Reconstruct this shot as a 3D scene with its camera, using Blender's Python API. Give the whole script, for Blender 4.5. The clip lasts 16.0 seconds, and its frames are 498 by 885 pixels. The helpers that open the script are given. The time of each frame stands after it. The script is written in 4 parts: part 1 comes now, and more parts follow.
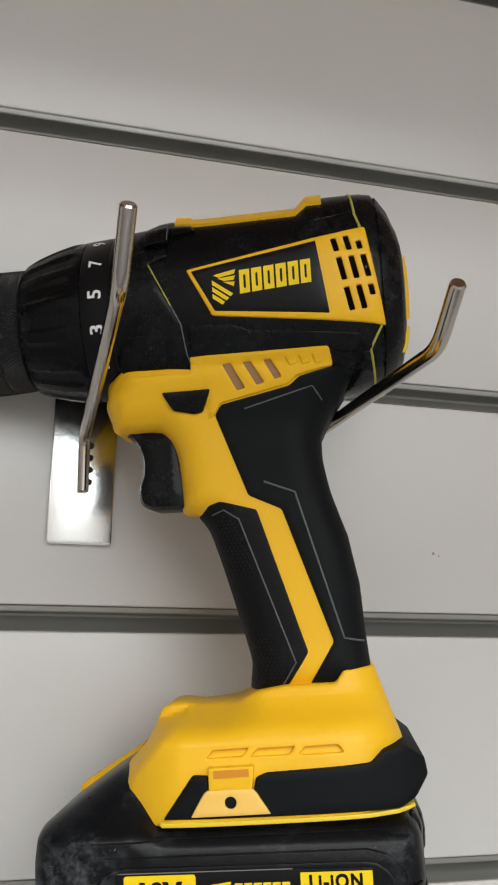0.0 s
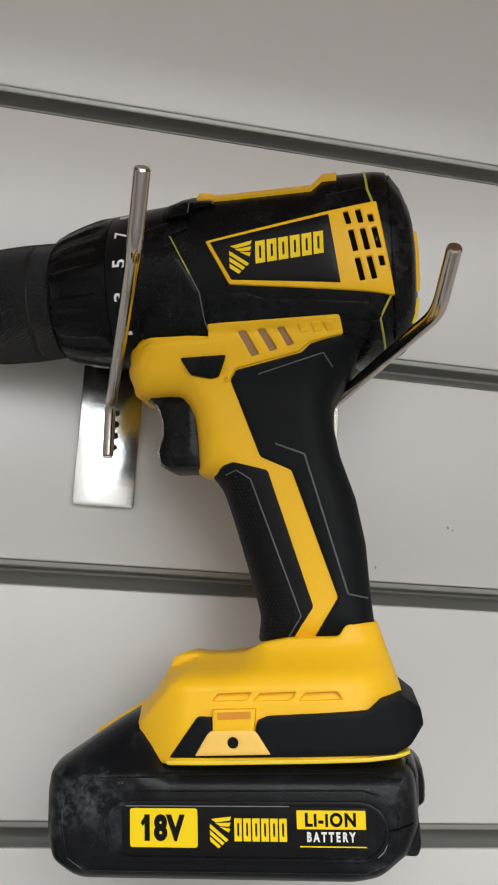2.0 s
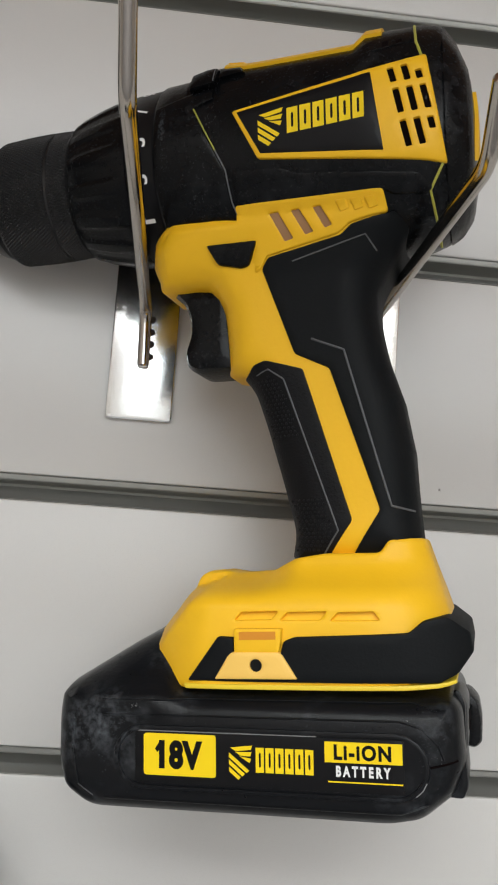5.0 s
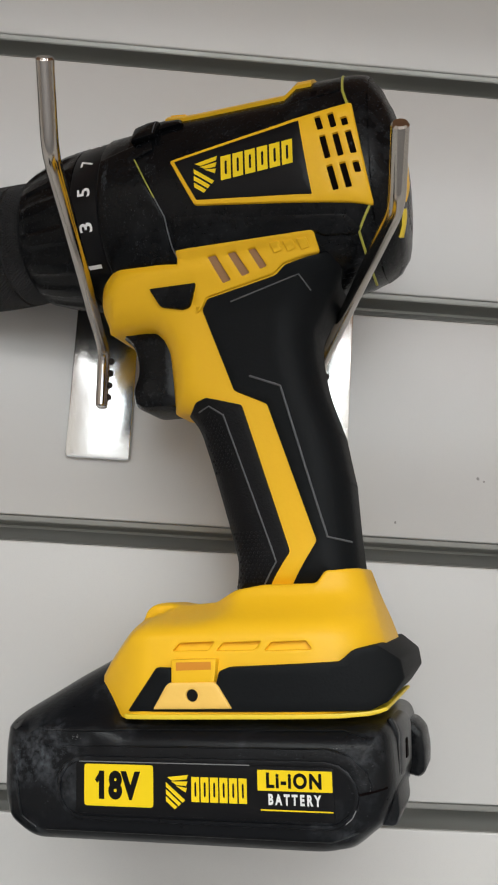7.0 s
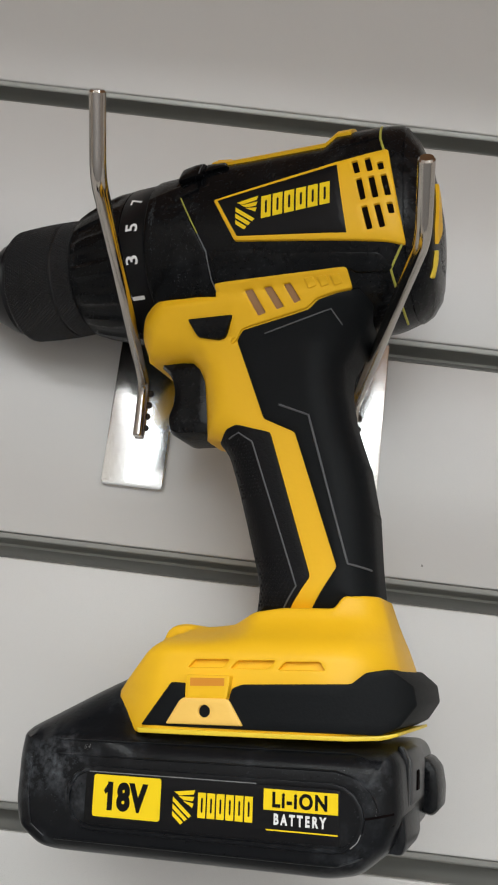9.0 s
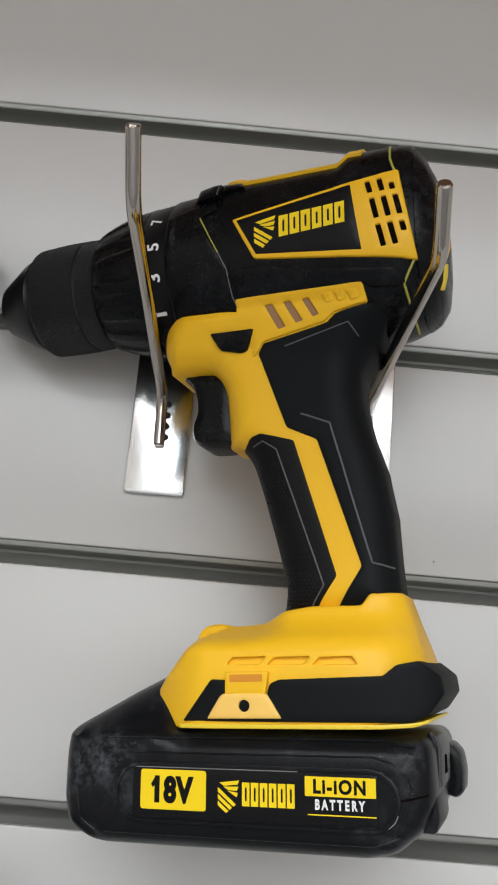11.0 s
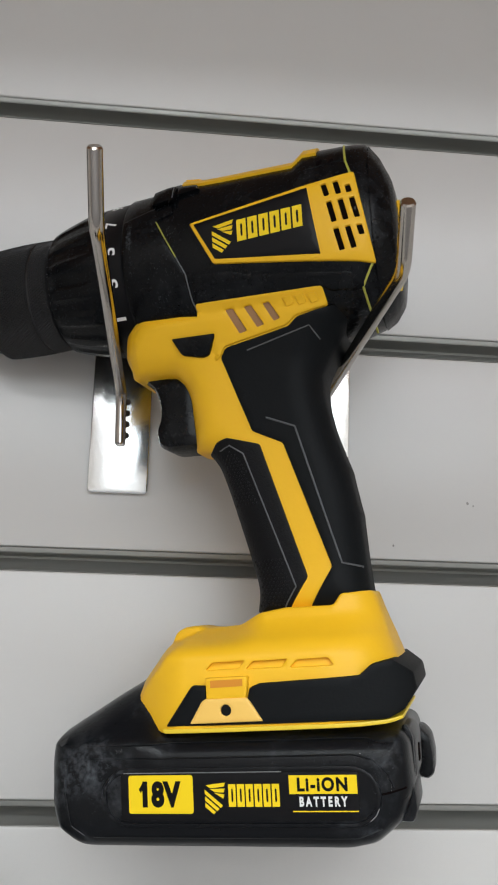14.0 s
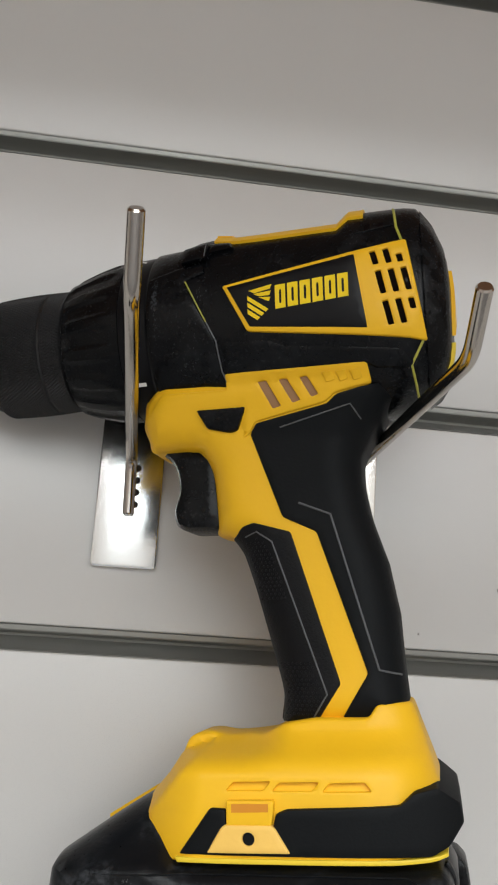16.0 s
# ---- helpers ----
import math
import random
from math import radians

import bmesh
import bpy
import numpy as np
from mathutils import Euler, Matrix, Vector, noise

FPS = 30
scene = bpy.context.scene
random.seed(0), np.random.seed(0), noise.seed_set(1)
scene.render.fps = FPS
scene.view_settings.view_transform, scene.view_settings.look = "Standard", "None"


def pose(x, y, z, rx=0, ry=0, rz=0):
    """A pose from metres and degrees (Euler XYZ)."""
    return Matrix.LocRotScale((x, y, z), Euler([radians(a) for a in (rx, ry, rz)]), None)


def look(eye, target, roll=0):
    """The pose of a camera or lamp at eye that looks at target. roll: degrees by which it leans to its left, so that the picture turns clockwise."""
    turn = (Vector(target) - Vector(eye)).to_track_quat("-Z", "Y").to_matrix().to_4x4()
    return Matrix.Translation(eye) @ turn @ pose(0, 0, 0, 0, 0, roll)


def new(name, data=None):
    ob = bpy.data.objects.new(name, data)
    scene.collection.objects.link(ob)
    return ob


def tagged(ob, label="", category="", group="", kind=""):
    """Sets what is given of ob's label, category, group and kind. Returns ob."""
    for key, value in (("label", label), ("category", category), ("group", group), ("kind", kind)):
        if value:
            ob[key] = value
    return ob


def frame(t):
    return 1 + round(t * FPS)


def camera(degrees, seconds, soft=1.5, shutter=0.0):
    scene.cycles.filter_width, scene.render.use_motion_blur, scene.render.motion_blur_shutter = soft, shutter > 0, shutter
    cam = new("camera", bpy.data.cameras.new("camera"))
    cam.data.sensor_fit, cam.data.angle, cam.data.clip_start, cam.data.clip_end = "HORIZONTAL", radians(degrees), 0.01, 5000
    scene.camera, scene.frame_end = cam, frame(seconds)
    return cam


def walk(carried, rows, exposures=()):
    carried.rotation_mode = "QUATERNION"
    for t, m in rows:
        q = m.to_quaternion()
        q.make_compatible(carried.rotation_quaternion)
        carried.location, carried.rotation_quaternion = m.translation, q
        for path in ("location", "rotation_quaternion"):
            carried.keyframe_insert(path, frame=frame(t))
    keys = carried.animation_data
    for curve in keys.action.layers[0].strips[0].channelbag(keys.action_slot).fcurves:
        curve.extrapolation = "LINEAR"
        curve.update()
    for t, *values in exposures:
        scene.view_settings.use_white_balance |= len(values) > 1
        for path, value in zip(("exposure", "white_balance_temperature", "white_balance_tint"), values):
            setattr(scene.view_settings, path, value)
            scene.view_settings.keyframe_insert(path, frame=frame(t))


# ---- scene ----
# camera: seconds, place, turn (degrees)
cam = camera(30.99, 16.0, 2.0)
EXPOSURES = [(0.0, 0.0, 6400, 10), (3.5, 0.0, 6350, 10), (9.0, 0.0, 6350, 10), (11.5, 0.0, 6150, 10), (14.5, 0.0, 6150, 10), (16.0, 0.0, 6350, 10)]
ROWS = [
    (0, -0.0146, -0.3592, 1.3155, 98.14, -1.85, -14.97),
    (0.5, -0.0193, -0.3557, 1.3080, 97.84, -2.24, -16.10),
    (1, -0.0112, -0.3630, 1.3066, 97.89, -2.06, -16.01),
    (1.5, -0.0064, -0.3730, 1.3016, 98.07, -2.62, -13.95),
    (2, -0.0046, -0.3741, 1.2995, 98.38, -3.52, -12.03),
    (2.5, -0.0017, -0.3760, 1.3050, 98.50, -3.80, -11.27),
    (3, 0.0050, -0.3598, 1.2919, 98.00, -4.57, -10.95),
    (3.5, 0.0027, -0.3570, 1.2881, 97.05, -5.68, -10.16),
    (3.7, 0.0036, -0.3576, 1.2892, 96.81, -5.68, -9.84),
    (5.8, 0.0359, -0.3380, 1.2828, 95.33, -3.59, -3.35),
    (6, 0.0336, -0.3460, 1.2844, 96.25, -3.68, -3.75),
    (6.5, 0.0424, -0.3548, 1.2878, 97.78, -3.46, -3.74),
    (7, 0.0516, -0.3539, 1.2835, 98.15, -3.32, -3.61),
    (7.5, 0.0498, -0.3658, 1.2937, 98.67, -3.95, -3.45),
    (8, 0.0529, -0.3655, 1.2940, 99.80, -4.63, -2.90),
    (8.5, 0.0588, -0.3537, 1.2793, 100.39, -5.60, -1.90),
    (9, 0.0604, -0.3587, 1.2674, 102.71, -6.66, -0.91),
    (9.2, 0.0675, -0.3636, 1.2673, 104.43, -6.81, -0.73),
    (11.3, 0.0428, -0.3791, 1.2655, 101.70, -3.86, -2.73),
    (11.5, 0.0412, -0.3904, 1.2715, 100.82, -3.13, -4.08),
    (12, 0.0133, -0.4017, 1.2749, 99.46, -1.85, -6.06),
    (12.5, 0.0057, -0.4084, 1.2870, 98.65, -1.49, -6.68),
    (13, 0.0157, -0.3960, 1.2853, 98.86, -1.83, -6.97),
    (13.5, 0.0206, -0.3950, 1.2911, 99.09, -1.81, -6.44),
    (14, 0.0313, -0.3816, 1.2849, 99.36, -1.84, -5.65),
    (14.5, 0.0367, -0.3865, 1.2870, 99.22, -2.33, -5.22),
    (15, 0.0292, -0.3730, 1.2854, 99.27, -3.51, -5.49),
    (15.5, 0.0207, -0.3615, 1.3010, 99.58, -3.96, -6.75),
    (16, 0.0140, -0.3541, 1.3087, 100.91, -3.85, -7.78),
]
walk(cam, [(t, pose(x, y, z, rx, ry, rz)) for t, x, y, z, rx, ry, rz in ROWS], EXPOSURES)

# ---- light: a closed shop room with wide ceiling lamps ----
world = bpy.data.worlds.new("shop_air")
world.use_nodes = True
world.node_tree.nodes["Background"].inputs[0].default_value = (0.9, 0.95, 1.0, 1)
world.node_tree.nodes["Background"].inputs[1].default_value = 0.05
scene.world = world


def ceiling_lamp(name, x, y, sx, sy, watts, color):
    data = bpy.data.lights.new(name, "AREA")
    data.shape, data.size, data.size_y, data.energy, data.color = "RECTANGLE", sx, sy, watts, color
    ob = new(name, data)
    ob.matrix_world = pose(x, y, 2.74)
    return ob


ceiling_lamp("ceiling_lamp", -0.2, -1.75, 2.6, 0.36, 39, (0.94, 0.98, 0.95))
ceiling_lamp("ceiling_lamp", 0.2, -3.1, 3.2, 0.7, 57, (0.96, 0.95, 0.95))
# daylight in the shop window behind the camera
day = bpy.data.lights.new("window_light", "AREA")
day.shape, day.size, day.size_y, day.energy, day.color = "RECTANGLE", 2.8, 1.02, 44, (0.93, 0.98, 0.97)
new("window_light", day).matrix_world = look((0.4, -4.02, 2.2), (0.4, 0, 2.2))


# ---- materials ----
def material(name, color, rough=0.5, metal=0.0, spread=0.12, grain=300.0, bump=0.1, dust=0.0, dust_color=(0.5, 0.5, 0.5), dust_scale=60.0, coat=0.0, spec=0.5, stretch=(1, 1, 1)):
    m = bpy.data.materials.new(name)
    m.use_nodes = True
    nt = m.node_tree
    b = nt.nodes["Principled BSDF"]
    b.inputs["Metallic"].default_value = metal
    b.inputs["Coat Weight"].default_value = coat
    b.inputs["Specular IOR Level"].default_value = spec
    co = nt.nodes.new("ShaderNodeTexCoord")
    mp = nt.nodes.new("ShaderNodeMapping")
    mp.inputs["Scale"].default_value = stretch
    nt.links.new(co.outputs["Object"], mp.inputs["Vector"])

    def noise_at(scale, detail=4.0):
        n = nt.nodes.new("ShaderNodeTexNoise")
        n.inputs["Scale"].default_value, n.inputs["Detail"].default_value, n.inputs["Roughness"].default_value = scale, detail, 0.66 if detail > 8 else 0.5
        nt.links.new(mp.outputs["Vector"], n.inputs["Vector"])
        return n.outputs["Fac"]

    def ramp(fac, lo, hi, a, c):
        r = nt.nodes.new("ShaderNodeMapRange")
        for key, value in zip(("From Min", "From Max", "To Min", "To Max"), (lo, hi, a, c)):
            r.inputs[key].default_value = value
        nt.links.new(fac, r.inputs["Value"])
        return r.outputs["Result"]

    large, fine = noise_at(14.0), noise_at(grain, 6.0)
    mix = nt.nodes.new("ShaderNodeMix")
    mix.data_type = "RGBA"
    mix.inputs["A"].default_value = (*[c * (1 - spread) for c in color], 1)
    mix.inputs["B"].default_value = (*[min(1, c * (1 + spread)) for c in color], 1)
    nt.links.new(ramp(large, 0.2, 0.8, 0, 1), mix.inputs["Factor"])
    out = mix.outputs["Result"]
    rough_out = ramp(fine, 0.15, 0.85, rough * 0.85, min(1, rough * 1.15))
    if dust:
        patch = ramp(noise_at(dust_scale * 3.0, 12.0), 0.44, 0.80, 0, 1)
        broad = ramp(noise_at(dust_scale * 0.35, 4.0), 0.48, 0.68, 0, dust)
        mul = nt.nodes.new("ShaderNodeMath")
        mul.operation = "MULTIPLY"
        nt.links.new(patch, mul.inputs[0])
        nt.links.new(broad, mul.inputs[1])
        dm = nt.nodes.new("ShaderNodeMix")
        dm.data_type = "RGBA"
        dm.inputs["B"].default_value = (*dust_color, 1)
        nt.links.new(mul.outputs[0], dm.inputs["Factor"])
        nt.links.new(out, dm.inputs["A"])
        out = dm.outputs["Result"]
    nt.links.new(out, b.inputs["Base Color"])
    nt.links.new(rough_out, b.inputs["Roughness"])
    if bump:
        bn = nt.nodes.new("ShaderNodeBump")
        bn.inputs["Strength"].default_value, bn.inputs["Distance"].default_value = bump, 0.0006
        nt.links.new(fine, bn.inputs["Height"])
        nt.links.new(bn.outputs["Normal"], b.inputs["Normal"])
    return m


BOARD = material("light_laminate", (0.60, 0.59, 0.575), 0.285, spread=0.015, grain=2600, bump=0.0)
ALUMINIUM = material("brushed_aluminium", (0.33, 0.33, 0.31), 0.48, 0.55, spread=0.05, grain=400, bump=0.05, stretch=(0.05, 1, 1))
WELD = material("burnt_weld", (0.06, 0.05, 0.045), 0.4, 0.6, spread=0.3)
CHROME = material("zinc_plate", (0.84, 0.86, 0.86), 0.22, 1.0, spread=0.05, grain=420, bump=0.09, dust=0.3, dust_color=(0.42, 0.42, 0.40), dust_scale=160)
ROD = material("chrome_wire", (0.50, 0.46, 0.42), 0.14, 1.0, spread=0.08, grain=300, bump=0.04)
BLACK = material("black_plastic", (0.0034, 0.0038, 0.0046), 0.26, spec=0.16, spread=0.2, grain=900, bump=0.1, dust=0.62, dust_color=(0.045, 0.048, 0.053), dust_scale=75)
BATTERY_BLACK = material("dusty_black_plastic", (0.005, 0.0056, 0.007), 0.30, spec=0.2, spread=0.2, grain=800, bump=0.12, dust=1.0, dust_color=(0.12, 0.13, 0.145), dust_scale=110)
RUBBER = material("black_rubber", (0.0055, 0.0065, 0.0075), 0.55, spread=0.15, grain=1200, bump=0.1, spec=0.12)
GRIP_RUBBER = material("stippled_rubber", (0.007, 0.007, 0.008), 0.5, spread=0.15, grain=1400, bump=0.3, spec=0.12)
STEEL_BLACK = material("blackened_steel", (0.028, 0.028, 0.029), 0.24, 0.4, spec=0.4, spread=0.2, grain=700, bump=0.05)
NOSE = material("nose_steel", (0.006, 0.006, 0.007), 0.32, 0.0, spec=0.25, spread=0.2, grain=500, bump=0.05)
YELLOW = material("yellow_plastic", (0.87, 0.495, 0.013), 0.42, spec=0.3, spread=0.03, grain=900, bump=0.08, dust=0.10, dust_color=(0.55, 0.32, 0.03), dust_scale=70)
LINE_YELLOW = material("yellow_trim", (0.80, 0.58, 0.03), 0.4, spread=0.04)
PALE_YELLOW = material("worn_yellow_plastic", (0.90, 0.56, 0.12), 0.45, spread=0.04, grain=700, bump=0.1)
# yellow darkened to put a recess's shade into its colour
SHADE = material("shaded_yellow_recess", (0.62, 0.36, 0.04), 0.5, spread=0.1)
ORANGE = material("orange_recess", (0.66, 0.25, 0.012), 0.5, spread=0.05)
# tan, darkened for shadow that the shallow vents don't cast
BROWN = material("shaded_tan_vent", (0.31, 0.175, 0.09), 0.55, spread=0.15, spec=0.2)
PRINT_YELLOW = material("yellow_print", (0.90, 0.64, 0.008), 0.4, spec=0.25, spread=0.02, bump=0.0)
PRINT_WHITE = material("white_print", (0.80, 0.80, 0.80), 0.4, spread=0.02, bump=0.0)
PRINT_BLACK = material("black_print", (0.006, 0.006, 0.006), 0.5, spread=0.05, bump=0.0, spec=0.1)
BADGE = material("black_badge", (0.007, 0.007, 0.008), 0.32, spec=0.15, spread=0.08, grain=900, bump=0.03)
SEAM = material("worn_edge_and_glint", (0.10, 0.105, 0.11), 0.4, spread=0.25)
# pale grey for chipped spots and for highlights painted along the label rim
WORN_GLINT = material("bright_wear_and_glint", (0.25, 0.25, 0.25), 0.5, spread=0.3, spec=0.2)
SEAM_YELLOW = material("yellow_seam", (0.42, 0.40, 0.06), 0.45, spread=0.2)
DARK = material("dark_gap", (0.005, 0.003, 0.003), 0.8, spread=0.2, spec=0.03)
GREY_PLASTIC = material("grey_plastic", (0.035, 0.035, 0.037), 0.35, spread=0.1, grain=600, bump=0.1)
SCUFF_SHEEN = material("grey_scuff_and_sheen", (0.045, 0.048, 0.052), 0.85, spread=0.3, grain=900, spec=0.05)
MARK = material("dirt_mark", (0.26, 0.25, 0.24), 0.7, spread=0.2)
PLASTER = material("shop_wall_paint", (0.46, 0.42, 0.38), 0.8, spread=0.04, grain=200)
WHITE_WALL = material("white_wall_paint", (0.78, 0.76, 0.74), 0.8, spread=0.03, grain=200)
# brown of the added light blocker, chosen to warm the top boards
BAFFLE = material("brown_baffle", (0.44, 0.24, 0.13), 0.6, spread=0.05, grain=200)
FLOOR = material("shop_floor_tile", (0.30, 0.30, 0.31), 0.45, spread=0.08, grain=120)
CEILING = material("ceiling_paint", (0.66, 0.60, 0.53), 0.8, spread=0.02, grain=200)


# ---- mesh helpers ----
def finish(me, mat, angle=35):
    me.materials.clear()
    me.materials.append(mat)
    for p in me.polygons:
        p.use_smooth = True
    me.set_sharp_from_angle(angle=radians(angle))
    me.update()
    return me


def from_lists(name, verts, faces, mat, parent=None, label="", angle=35):
    """One mesh object from computed lists, linked under its parent."""
    me = bpy.data.meshes.new(name)
    me.from_pydata([tuple(v) for v in verts], [], faces)
    bm = bmesh.new()
    bm.from_mesh(me)
    bmesh.ops.recalc_face_normals(bm, faces=bm.faces)
    bm.to_mesh(me)
    bm.free()
    finish(me, mat, angle)
    ob = new(name, me)
    ob.parent = parent
    return tagged(ob, label)


def part(name, bm, mat, parent=None, label="", angle=35):
    bmesh.ops.recalc_face_normals(bm, faces=bm.faces)
    me = bpy.data.meshes.new(name)
    bm.to_mesh(me)
    bm.free()
    finish(me, mat, angle)
    ob = new(name, me)
    ob.parent = parent
    return tagged(ob, label)


def box_bm(x0, x1, y0, y1, z0, z1, bevel=0.0, segments=2):
    bm = bmesh.new()
    bmesh.ops.create_cube(bm, size=1.0, matrix=Matrix.LocRotScale(((x0 + x1) / 2, (y0 + y1) / 2, (z0 + z1) / 2), None, (x1 - x0, y1 - y0, z1 - z0)))
    if bevel:
        bmesh.ops.bevel(bm, geom=bm.edges[:], offset=bevel, segments=segments, affect="EDGES", profile=0.5)
    return bm


def resample(points, step):
    out = []
    for (ax, ay), (bx, by) in zip(points, points[1:] + points[:1]):
        n = max(1, round(math.hypot(bx - ax, by - ay) / step))
        out += [(ax + (bx - ax) * i / n, ay + (by - ay) * i / n) for i in range(n)]
    return out


def round_corners(points, radius, steps=4):
    """Each corner of a closed outline replaced by a small curve."""
    out, n = [], len(points)
    for i in range(n):
        p, a, b = Vector(points[i]), Vector(points[i - 1]), Vector(points[(i + 1) % n])
        ra, rb = min(radius, (a - p).length * 0.45), min(radius, (b - p).length * 0.45)
        s, e = p + (a - p).normalized() * ra, p + (b - p).normalized() * rb
        for k in range(steps + 1):
            f = k / steps
            out.append(tuple((1 - f) ** 2 * s + 2 * f * (1 - f) * p + f * f * e))
    return out


def edge_distance(pts, loop):
    """Distance of each point to a closed outline."""
    p, a = np.asarray(pts, float), np.asarray(loop, float)
    d = np.roll(a, -1, 0) - a
    best = np.full(len(p), 1e9)
    for (ox, oy), (dx, dy) in zip(a, d):
        length = dx * dx + dy * dy
        if length < 1e-12:
            continue
        f = np.clip(((p[:, 0] - ox) * dx + (p[:, 1] - oy) * dy) / length, 0, 1)
        best = np.minimum(best, np.hypot(p[:, 0] - ox - f * dx, p[:, 1] - oy - f * dy))
    return best


def inside(pts, loop):
    p, a = np.asarray(pts, float), np.asarray(loop, float)
    b, hit = np.roll(a, -1, 0), np.zeros(len(p), bool)
    for (x0, y0), (x1, y1) in zip(a, b):
        if y0 == y1:
            continue
        cross = ((y0 > p[:, 1]) != (y1 > p[:, 1])) & (p[:, 0] < (x1 - x0) * (p[:, 1] - y0) / (y1 - y0) + x0)
        hit ^= cross
    return hit


def sheet(outline, step, holes=(), rings=(), hole_rings=(), creases=()):
    """Triangles that fill an outline, with holes, crease lines and denser rings along the rims."""
    from mathutils.geometry import delaunay_2d_cdt
    loops = [resample(list(outline), step)] + [resample(list(h), step) for h in holes]
    lines = []
    for c in creases:
        lines.append([p for (ax, ay), (bx, by) in zip(c, c[1:]) for p in [(ax + (bx - ax) * k / 20, ay + (by - ay) * k / 20) for k in range(20)]] + [c[-1]])
    a = np.array(outline)

    def allowed(q, clear, clear_hole):
        ok = inside(q, loops[0]) & (edge_distance(q, loops[0]) > clear)
        for h in loops[1:]:
            ok &= ~inside(q, h) & (edge_distance(q, h) > clear_hole)
        return ok

    xs, ys = np.arange(a[:, 0].min(), a[:, 0].max(), step), np.arange(a[:, 1].min(), a[:, 1].max(), step * 0.87)
    grid = np.array([(x + (step / 2 if j % 2 else 0), y) for j, y in enumerate(ys) for x in xs])
    grid = grid[allowed(grid, max((0.0, *rings)) + 0.4 * step, max((0.0, *hole_rings)) + 0.4 * step)]
    for ln in lines:
        if len(grid):
            grid = grid[np.min(np.hypot(grid[:, None, 0] - np.array(ln)[None, :, 0], grid[:, None, 1] - np.array(ln)[None, :, 1]), 1) > step * 0.45]
    extra = []
    for n, lp in enumerate(loops):
        lp = np.array(lp)
        t = np.roll(lp, -1, 0) - np.roll(lp, 1, 0)
        nrm = np.stack([-t[:, 1], t[:, 0]], 1) / np.maximum(np.hypot(*t.T), 1e-9)[:, None]
        for r in (hole_rings if n else rings):
            for sgn in (1, -1):
                q = lp + sgn * nrm * r
                q = q[allowed(q, r * 0.93 if not n else max((0.05, *rings)), r * 0.9 if n else max((0.05, *hole_rings)))] if len(q) else q
                extra += [tuple(v) for v in q]
    verts, edges = [], []
    for lp in loops:
        n0 = len(verts)
        verts += lp
        edges += [(n0 + k, n0 + (k + 1) % len(lp)) for k in range(len(lp))]
    for ln in lines:
        n0 = len(verts)
        verts += ln
        edges += [(n0 + k, n0 + k + 1) for k in range(len(ln) - 1)]
    verts += [tuple(v) for v in grid] + extra
    v2, _, f2, _, _, _ = delaunay_2d_cdt([Vector(v) for v in verts], edges, [], 0, 1e-5)
    v2 = np.array([tuple(v) for v in v2])
    f2 = [tuple(f) for f in f2]
    cen = np.array([v2[list(f)].mean(0) for f in f2])
    ok = inside(cen, loops[0])
    for h in loops[1:]:
        ok &= ~inside(cen, h)
    return v2, [f for f, k in zip(f2, ok) if k], loops


def relief(name, outline, front, back, mat, parent, label="", soft=0.5, step=2.0, holes=(), angle=35, hole_soft=0.3, creases=(), rim=()):
    """A moulded piece, in millimetres of the tool's side view: front and back give its two faces' depth at (u, w)."""
    holes = [round_corners(list(h), 0.45, 3) for h in holes]
    v2, faces, loops = sheet(outline, step, holes, rim or ((soft * 0.3, soft) if soft > 0.05 else ()), (hole_soft * 0.4, hole_soft) if hole_soft > 0.05 else (), creases)
    f = np.array([front(u, w) for u, w in v2])
    b = np.array([back(u, w) for u, w in v2])
    for k, lp in enumerate(loops):
        r = hole_soft if k else soft
        if r > 0.05:
            e = np.clip(r - edge_distance(v2, lp), 0, r)
            f = f + r - np.sqrt(np.maximum(r * r - e * e, 0))
    n = len(v2)
    verts = [(u / 1000, y / 1000, w / 1000) for (u, w), y in zip(v2, f)] + [(u / 1000, y / 1000, w / 1000) for (u, w), y in zip(v2, b)]
    count = {}
    for a in faces:
        for i in range(len(a)):
            k = (a[i], a[(i + 1) % len(a)])
            count[tuple(sorted(k))] = count.get(tuple(sorted(k)), []) + [k]
    out = list(faces) + [tuple(i + n for i in reversed(a)) for a in faces]
    out += [(k[0][1], k[0][0], k[0][0] + n, k[0][1] + n) for k in count.values() if len(k) == 1]
    return from_lists(name, verts, out, mat, parent, label, angle)


def lathe(name, profile, axis_w, mat, parent, label="", turns=96, shape=None, slope=0.0, closed=False):
    """A turned piece round the tool's axis. profile: (u, radius) in millimetres."""
    verts, faces = [], []
    for i, (u, r) in enumerate(profile):
        for k in range(turns):
            a = 2 * math.pi * k / turns
            rr = r + (shape(u, a) if shape else 0)
            verts.append((u / 1000, -rr * math.cos(a) / 1000, (axis_w + slope * u + rr * math.sin(a)) / 1000))
    for i in range(len(profile) - 1):
        for k in range(turns):
            faces.append((i * turns + k, i * turns + (k + 1) % turns, (i + 1) * turns + (k + 1) % turns, (i + 1) * turns + k))
    faces.append(tuple(range(turns)))
    faces.append(tuple(reversed(range((len(profile) - 1) * turns, len(profile) * turns))))
    return from_lists(name, verts, faces, mat, parent, label)


